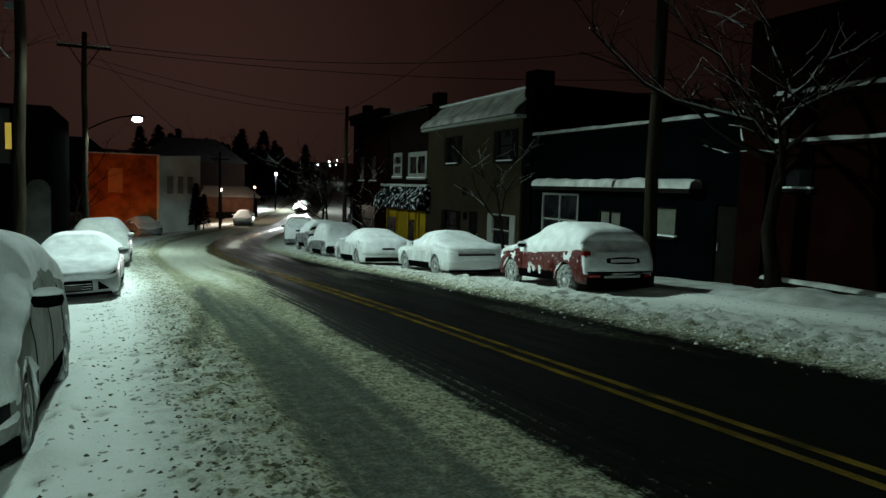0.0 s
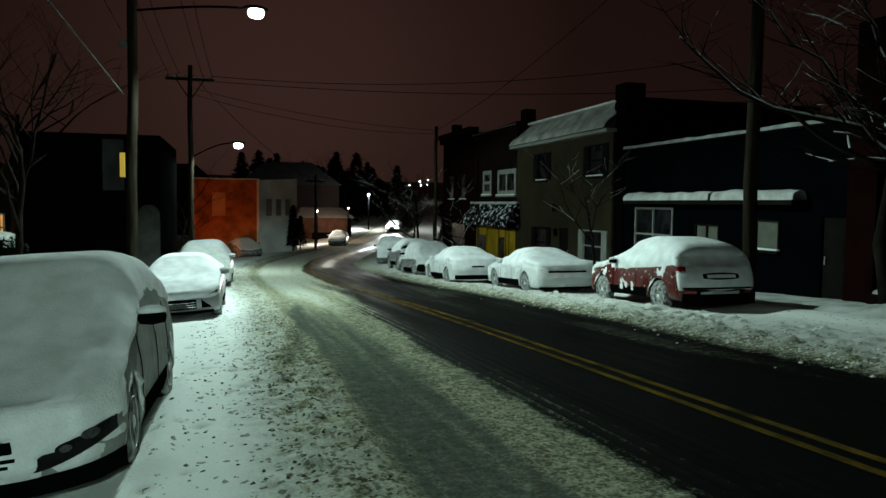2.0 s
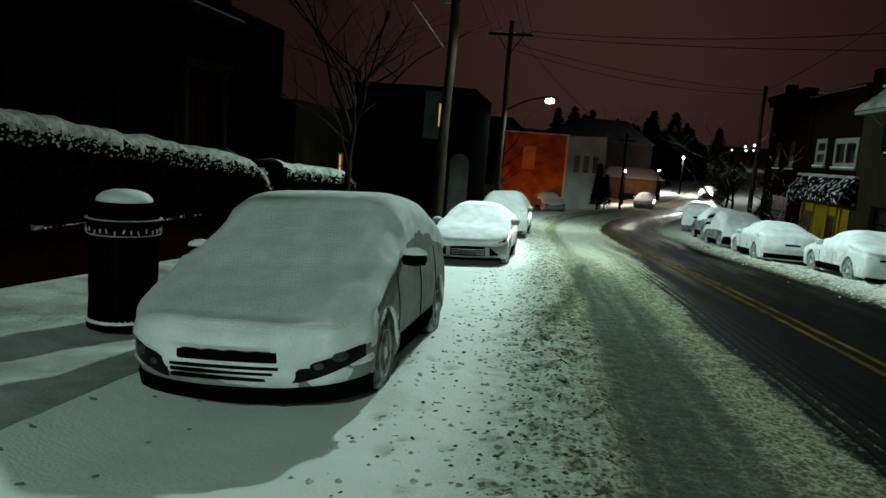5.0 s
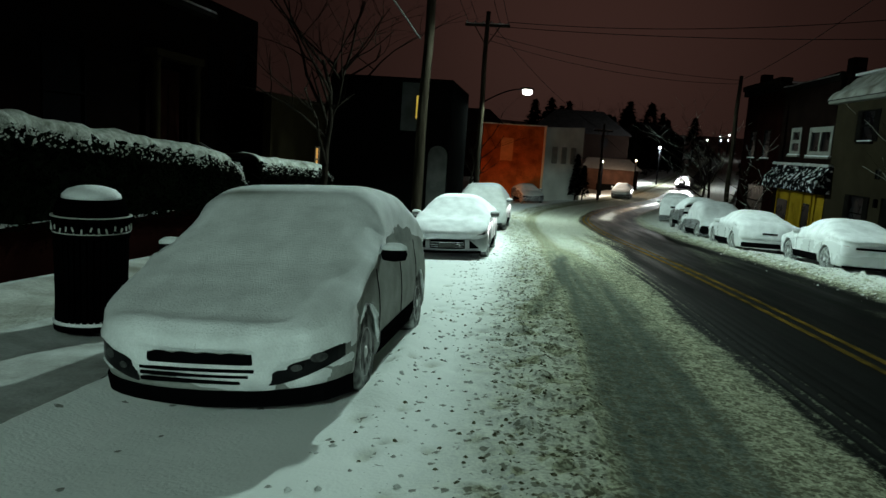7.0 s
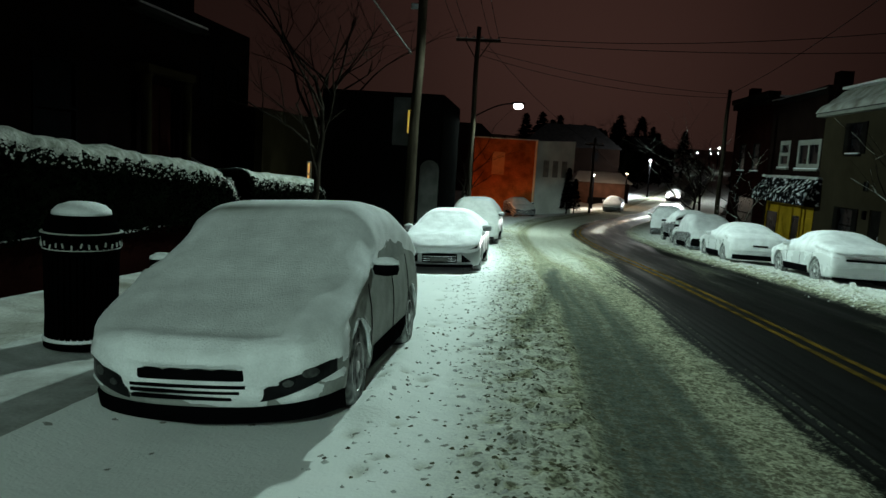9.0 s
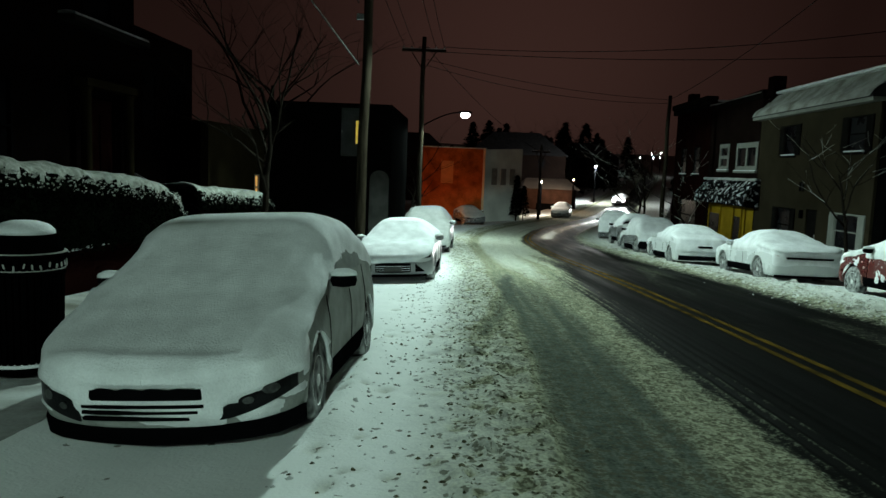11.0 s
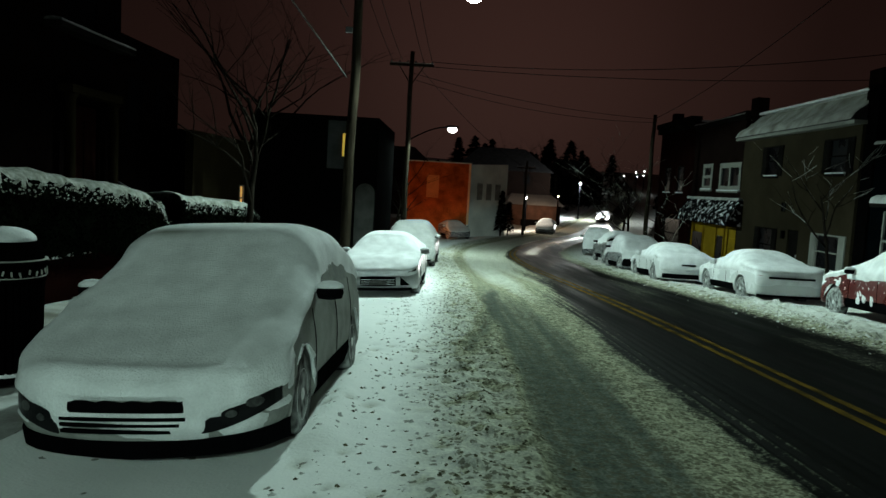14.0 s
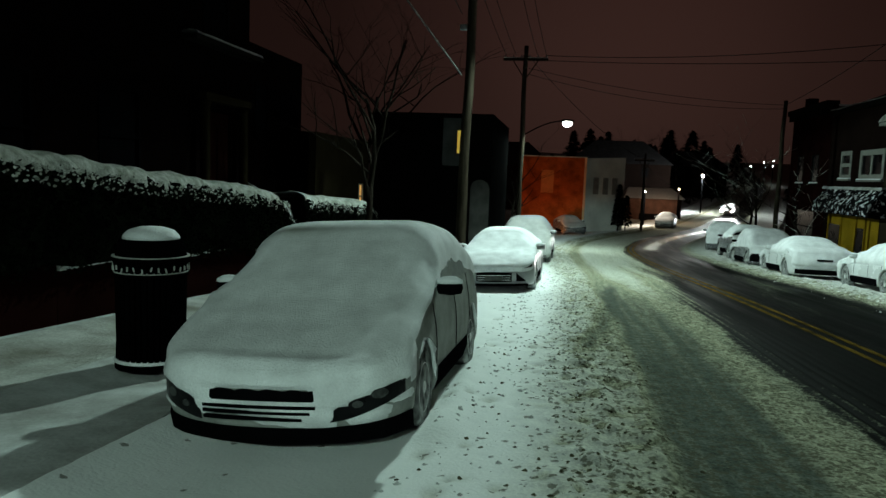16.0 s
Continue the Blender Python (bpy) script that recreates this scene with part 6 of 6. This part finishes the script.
def cross_arm(ob, z, half, turn=0.0):
    arm = part("cross_arm", box(-half, half, -0.06, 0.06, z - 0.07, z + 0.07, 0.01), WOOD_POLE, ob, "timber cross-arm")
    arm.matrix_basis = pose(0, 0.16, 0, 0, 0, turn)
    for k in np.linspace(-half + 0.1, half - 0.1, 6):
        part("insulator", lathe([(0.02, z + 0.07), (0.045, z + 0.10), (0.03, z + 0.15), (0.045, z + 0.18), (0.02, z + 0.22)], 10, None, (float(k), 0, 0)), STEEL, arm)
    for s in (-1, 1):                 # flat braces down to the pole
        vs, fs = tube([(s * half * 0.55, -0.02, z - 0.07), (s * 0.06, -0.05, z - 0.95)], [0.03, 0.03], 6)
        finish("brace", vs, fs, WOOD_POLE, arm)
    part("arm_snow", box(-half + 0.02, half - 0.02, -0.05, 0.05, z + 0.072, z + 0.10, 0.01), SNOW, arm)


p1 = pole(-3.12, 22.0, 11.2, 0.17, 0.12, "weathered timber pole carrying a lit street lamp", lean=0.9)
lamp_arm(p1, 8.5, 3.05, 8.85)
part("transformer_bracket", box(-0.35, -0.14, -0.08, 0.08, 7.45, 7.62, 0.02), STEEL, p1, "steel bracket with a cable clamp")
p2 = pole(-2.35, 38.0, 10.6, 0.16, 0.11, "timber pole with a cross-arm and far street lamp")
cross_arm(p2, 9.95, 1.15)
lamp_arm(p2, 6.1, 1.95, 6.84)
p3 = pole(11.55, 14.05, 11.5, 0.17, 0.13, "dark timber pole behind the red car")
p4 = pole(11.45, 42.0, 8.7, 0.14, 0.10, "dark timber pole at the bend")
p5 = pole(6.75, 66.0, 7.0, 0.12, 0.09, "far timber pole by the pale wall")
cross_arm(p5, 6.4, 0.9, 20)
p7 = pole(-3.0, -14.0, 11.0, 0.17, 0.12, "timber pole carrying the next street lamp")
lamp_arm(p7, 8.3, 3.1, 8.65)


def bulb(x, y, z, r, colour, strength, label, height):
    """A far street lamp: a pole with a lit globe."""
    ob = thing("street_lamp", label, "street lamp", pose(x, y, z - height), "far street lamps")
    part("post", lathe([(0.11, 0), (0.08, height - r)], 8), BLACK, ob)
    part("globe", lathe([(0.02, height - r), (r * 0.8, height - r * 0.6), (r, height), (r * 0.8, height + r * 0.6), (0.02, height + r)], 14), glow("lit_globe", colour, strength), ob, "lit globe", rounded=True).visible_shadow = False


bulb(7.9, 75.5, 0.78, 0.11, (1.0, 0.95, 0.8), 20, "far lamp by the low house", 3.6)
bulb(12.1, 81.7, 1.08, 0.11, (1.0, 0.78, 0.55), 9, "far warm street lamp", 3.2)
bulb(17.75, 100.4, 2.87, 0.14, (0.9, 1.0, 0.96), 60, "far white street lamp on the hill", 4.9)
bulb(25.6, 134.0, 3.6, 0.17, (0.9, 1.0, 0.96), 12, "far white street lamp on the hill", 4.2)
bulb(47.0, 200.0, 6.9, 0.18, (0.95, 1.0, 0.95), 20, "far street lamp at the hilltop", 4.5)
bulb(50.2, 200.0, 8.0, 0.20, (0.95, 1.0, 0.95), 25, "far street lamp at the hilltop", 5.0)
bulb(53.8, 205.0, 8.6, 0.20, (0.95, 1.0, 0.95), 20, "far street lamp at the hilltop", 5.0)
bulb(51.0, 202.0, 7.0, 0.17, (0.95, 1.0, 0.95), 20, "far street lamp at the hilltop", 4.5)
bulb(54.2, 207.0, 7.4, 0.17, (0.95, 1.0, 0.95), 20, "far street lamp at the hilltop", 4.5)


def wire(a, b, sag, r=0.014, label="sagging overhead power cable", mat=None):
    data = bpy.data.curves.new("power_line", "CURVE")
    data.dimensions, data.bevel_depth, data.bevel_resolution = "3D", r, 1
    sp = data.splines.new("POLY")
    n = 24
    sp.points.add(n)
    for k in range(n + 1):
        s = k / n
        p = Vector(a).lerp(Vector(b), s)
        sp.points[k].co = (p.x, p.y, p.z - sag * 4 * s * (1 - s), 1)
    data.materials.append(mat or CABLE)
    return tagged(new("power_line", data), label, "power line", "overhead cables")


for dx, dz in ((-1.0, 0.0), (-0.5, 0.0), (0.6, 0.0), (1.05, 0.0)):
    wire((-3.0 + dx, 22.0, 10.6), (-2.35 + dx, 38.16, 7.95 + dz), 0.35)
wire((-1.3, 38.16, 7.95), (21.0, 30.0, 8.6), 0.7, 0.018)
wire((-1.3, 38.16, 7.7), (24.0, 28.0, 7.3), 0.5, 0.018)
wire((-2.2, 38.1, 7.3), (11.45, 42.0, 6.1), 0.35)
wire((-2.2, 38.1, 7.0), (11.45, 42.0, 5.9), 0.5)
wire((-2.2, 38.1, 7.9), (6.75, 66.0, 3.6), 0.6)
wire((-3.26, 22.0, 4.70), (-5.0, 11.0, 7.45), 0.0, 0.022, "thick frosted service cable", material("frosted_cable", (0.14, 0.14, 0.135), 0.8, var=0.5, size=0.3, bump=0.2))
wire((-3.3, 22.0, 6.5), (-3.0, -14.0, 10.4), 0.8)
wire((6.75, 66.0, 3.4), (12.1, 81.7, 1.0), 0.3)
wire((12.1, 81.7, 1.0), (17.75, 100.4, 2.4), 0.6)
wire((11.55, 14.05, 9.8), (11.45, 42.0, 6.1), 0.6)


# ---- bare trees ----
def bare_tree(x, y, base, height, r0, spread, seed, label, levels=4, snow=True, lean=(0, 0), first=0.35, limbs=5, guides=()):
    """A leafless tree: trunk and limbs as tapering tubes, with snow along their upper sides."""
    rng = random.Random(seed)
    ob = thing("tree", label, "tree", pose(x, y, base), "bare street trees")
    tv, tf, bv, bf, sv_, sf = [], [], [], [], [], []

    def limb(p, d, length, r, level):
        n = max(3, int(6 - level))
        pts, rad, q, way = [p], [r], Vector(p), Vector(d)
        for i in range(n):
            way = (way + Vector((rng.gauss(0, 0.16), rng.gauss(0, 0.16), rng.gauss(0.05, 0.10)))).normalized()
            q = q + way * length / n
            pts.append(q.copy())
            rad.append(r * (1 - 0.62 * (i + 1) / n))
        tube(pts, rad, max(4, 9 - 2 * level), *((tv, tf) if level == 0 else (bv, bf)))
        if snow and level >= 1 and (level < 4):
            up = [pt + Vector((0, 0, rr * 0.75)) for pt, rr in zip(pts, rad)]
            k = rng.randrange(0, 2)
            if len(up[k:]) > 2 and rng.random() < (0.45 if guides else 0.6):
                tube(up[k:], [max(0.006, rr * 0.7) for rr in rad[k:]], 5, sv_, sf)
        if level < levels:
            count = limbs if level == 0 else rng.randint(2, 4)
            for c in range(count):
                s = (first + (1 - first) * (c + 0.6) / count) if level == 0 else rng.uniform(0.3, 1.0)
                i = min(n - 1, int(s * n))
                at = Vector(pts[i]).lerp(Vector(pts[i + 1]), s * n - i if s * n - i <= 1 else 1)
                a = rng.uniform(0, 6.28) if level else (c * 2.4 + seed)
                out = Vector((math.cos(a), math.sin(a), 0))
                nd = (way * (0.6 if level else 0.75) + out * spread * rng.uniform(0.7, 1.2)).normalized()
                limb(at, nd, length * rng.uniform(0.5, 0.72), rad[i] * rng.uniform(0.5, 0.68), level + 1)

    limb(Vector((0, 0, -0.1)), Vector((lean[0], lean[1], 1)).normalized(), height, r0, 0)
    for path, r in guides:             # long limbs that reach out over the street
        pts = [Vector(p) for p in path]
        rad = [r * (1 - 0.75 * i / (len(pts) - 1)) for i in range(len(pts))]
        tube(pts, rad, 7, bv, bf)
        tube([p + Vector((0, 0, q * 0.7)) for p, q in zip(pts, rad)], [max(0.016, q * 1.0) for q in rad], 5, sv_, sf)
        for i in range(1, len(pts)):
            for c in range(4):
                s = rng.random()
                way = (pts[i] - pts[i - 1]).normalized() + Vector((rng.gauss(0, 0.5), rng.gauss(0, 0.5), rng.uniform(-0.1, 0.8)))
                limb(pts[i - 1].lerp(pts[i], s), way.normalized(), rng.uniform(0.5, 1.3), rad[i] * 0.5 + 0.006, 3)
    finish("trunk", tv, tf, BARK, ob, rounded=True)
    tagged(finish("crown", bv, bf, BARK, ob, rounded=True), "bare twiggy crown", kind="stuff")
    if sv_:
        # small trees carry snow dimmed in colour, for the lack of light
        finish("branch_snow", sv_, sf, SNOW if guides else GREY_SNOW, ob, "snow lying along the branches", rounded=True, kind="stuff")
    return ob


bare_tree(12.75, 11.2, float(land(11.2)) + 0.13, 4.6, 0.19, 1.1, 4, "bare street tree, its limbs lined with snow", lean=(-0.10, 0), first=0.5, limbs=8, levels=4,
          guides=(([(-0.38, 0, 3.3), (-0.75, 0, 3.5), (-1.0, 0, 3.75), (-1.5, 0, 3.82), (-2.3, 0.1, 3.95), (-3.0, 0.1, 4.05), (-3.7, 0.2, 4.35), (-4.4, 0.3, 4.9), (-4.95, 0.3, 5.3)], 0.075),
                  ([(-0.40, 0, 3.9), (-0.9, 0.2, 4.25), (-1.3, 0.2, 4.55), (-1.7, 0.3, 5.1), (-2.4, 0.4, 5.4), (-2.9, 0.4, 6.0)], 0.05),
                  ([(-0.2, 0, 4.2), (0.3, -0.2, 4.6), (0.6, -0.3, 5.1), (1.3, -0.5, 5.4), (1.9, -0.7, 5.9)], 0.05),
                  ([(-0.3, 0, 3.6), (0.1, -0.2, 4.1), (0.8, -0.5, 4.5), (1.6, -0.8, 4.8)], 0.045),
                  ([(-0.4, 0, 4.4), (-0.9, -0.3, 5.0), (-1.1, -0.4, 5.6), (-1.9, -0.5, 6.2)], 0.045)))
bare_tree(12.95, 24.0, float(land(24.0)) + 0.13, 3.4, 0.075, 0.7, 9, "young bare tree before the beige house", lean=(-0.22, 0), first=0.4, limbs=5, levels=3)
bare_tree(12.6, 39.5, float(land(39.5)) + 0.1, 3.0, 0.08, 0.9, 12, "small frosted tree before the awning", lean=(-0.1, 0), first=0.3, limbs=6, levels=3)
bare_tree(11.6, 48.0, float(land(48.0)), 4.6, 0.10, 0.7, 15, "bare tree at the bend", first=0.3, limbs=7, levels=3)
bare_tree(15.5, 62.0, float(land(62.0)), 5.0, 0.12, 0.8, 16, "snow-laden tree beyond the bend", first=0.3, limbs=8, levels=3)
bare_tree(-5.75, 20.0, float(land(20.0)), 5.0, 0.12, 0.6, 18, "dark bare tree behind the hedge", first=0.35, limbs=8, levels=4, snow=False)
bare_tree(-9.5, 31.0, float(land(31.0)), 7.0, 0.18, 0.8, 23, "dark bare tree behind the houses", first=0.4, limbs=6, levels=3, snow=False)
bare_tree(-3.2, 50.5, float(land(50.5)), 4.5, 0.12, 0.8, 25, "scrubby bare tree by the orange wall", first=0.3, limbs=6, levels=3, snow=False)


def evergreen(x, y, base, height, width, seed, label):
    """A conifer: trunk and a crown of many drooping needle clumps."""
    rng = random.Random(seed)
    ob = thing("tree", label, "tree", pose(x, y, base), "distant trees")
    part("trunk", lathe([(0.02 * height, -0.3), (0.004 * height, height * 0.9)], 7), BARK, ob)
    verts, faces = [], []
    for n in range(520):
        s = rng.random() ** 0.9
        r = width * (1 - s) * (0.35 + 0.65 * rng.random()) + 0.1
        a = rng.uniform(0, 6.28)
        c = Vector((r * math.cos(a), r * math.sin(a), height * (0.12 + 0.88 * s)))
        for q in range(2):
            d = Vector((math.cos(a) + rng.gauss(0, 0.4), math.sin(a) + rng.gauss(0, 0.4), rng.uniform(-0.6, 0.2))).normalized() * height * rng.uniform(0.03, 0.07)
            e = Vector((-math.sin(a), math.cos(a), rng.gauss(0, 0.3))) * height * 0.025
            m = len(verts)
            verts += [c - d, c + e, c + d, c - e]
            faces.append((m, m + 1, m + 2, m + 3))
    finish("crown", verts, faces, LEAF, ob)
    return ob


rng = random.Random(77)
for k in range(60):                   # the dark belt of trees on the far side of the valley
    y = rng.uniform(112, 170)
    x = (-0.14 + (k % 20) * 0.0225) * y + rng.uniform(-2, 2)
    if abs(x - float(centre(y))) < 8:
        x -= 9
    h = rng.uniform(8, 11.5) * (1.0 if 6 < (k % 20) < 16 else 0.72) * (y / 130)
    if k % 3:
        evergreen(x, y, float(land(y)) - 0.5, h, h * rng.uniform(0.24, 0.46), 200 + k, "distant dark evergreen on the hillside")
    else:
        bare_tree(x, y, float(land(y)) - 0.5, h * 0.7, 0.2, 0.8, 300 + k, "distant bare tree on the hillside", levels=3, snow=False, first=0.3, limbs=7)
for x, y, h, w, seed in ((4.55, 63.2, 3.9, 0.55, 61), (5.25, 64.2, 3.0, 0.6, 62)):
    evergreen(x, y, float(land(y)), h, w, seed, "narrow dark conifer beside the pale wall")
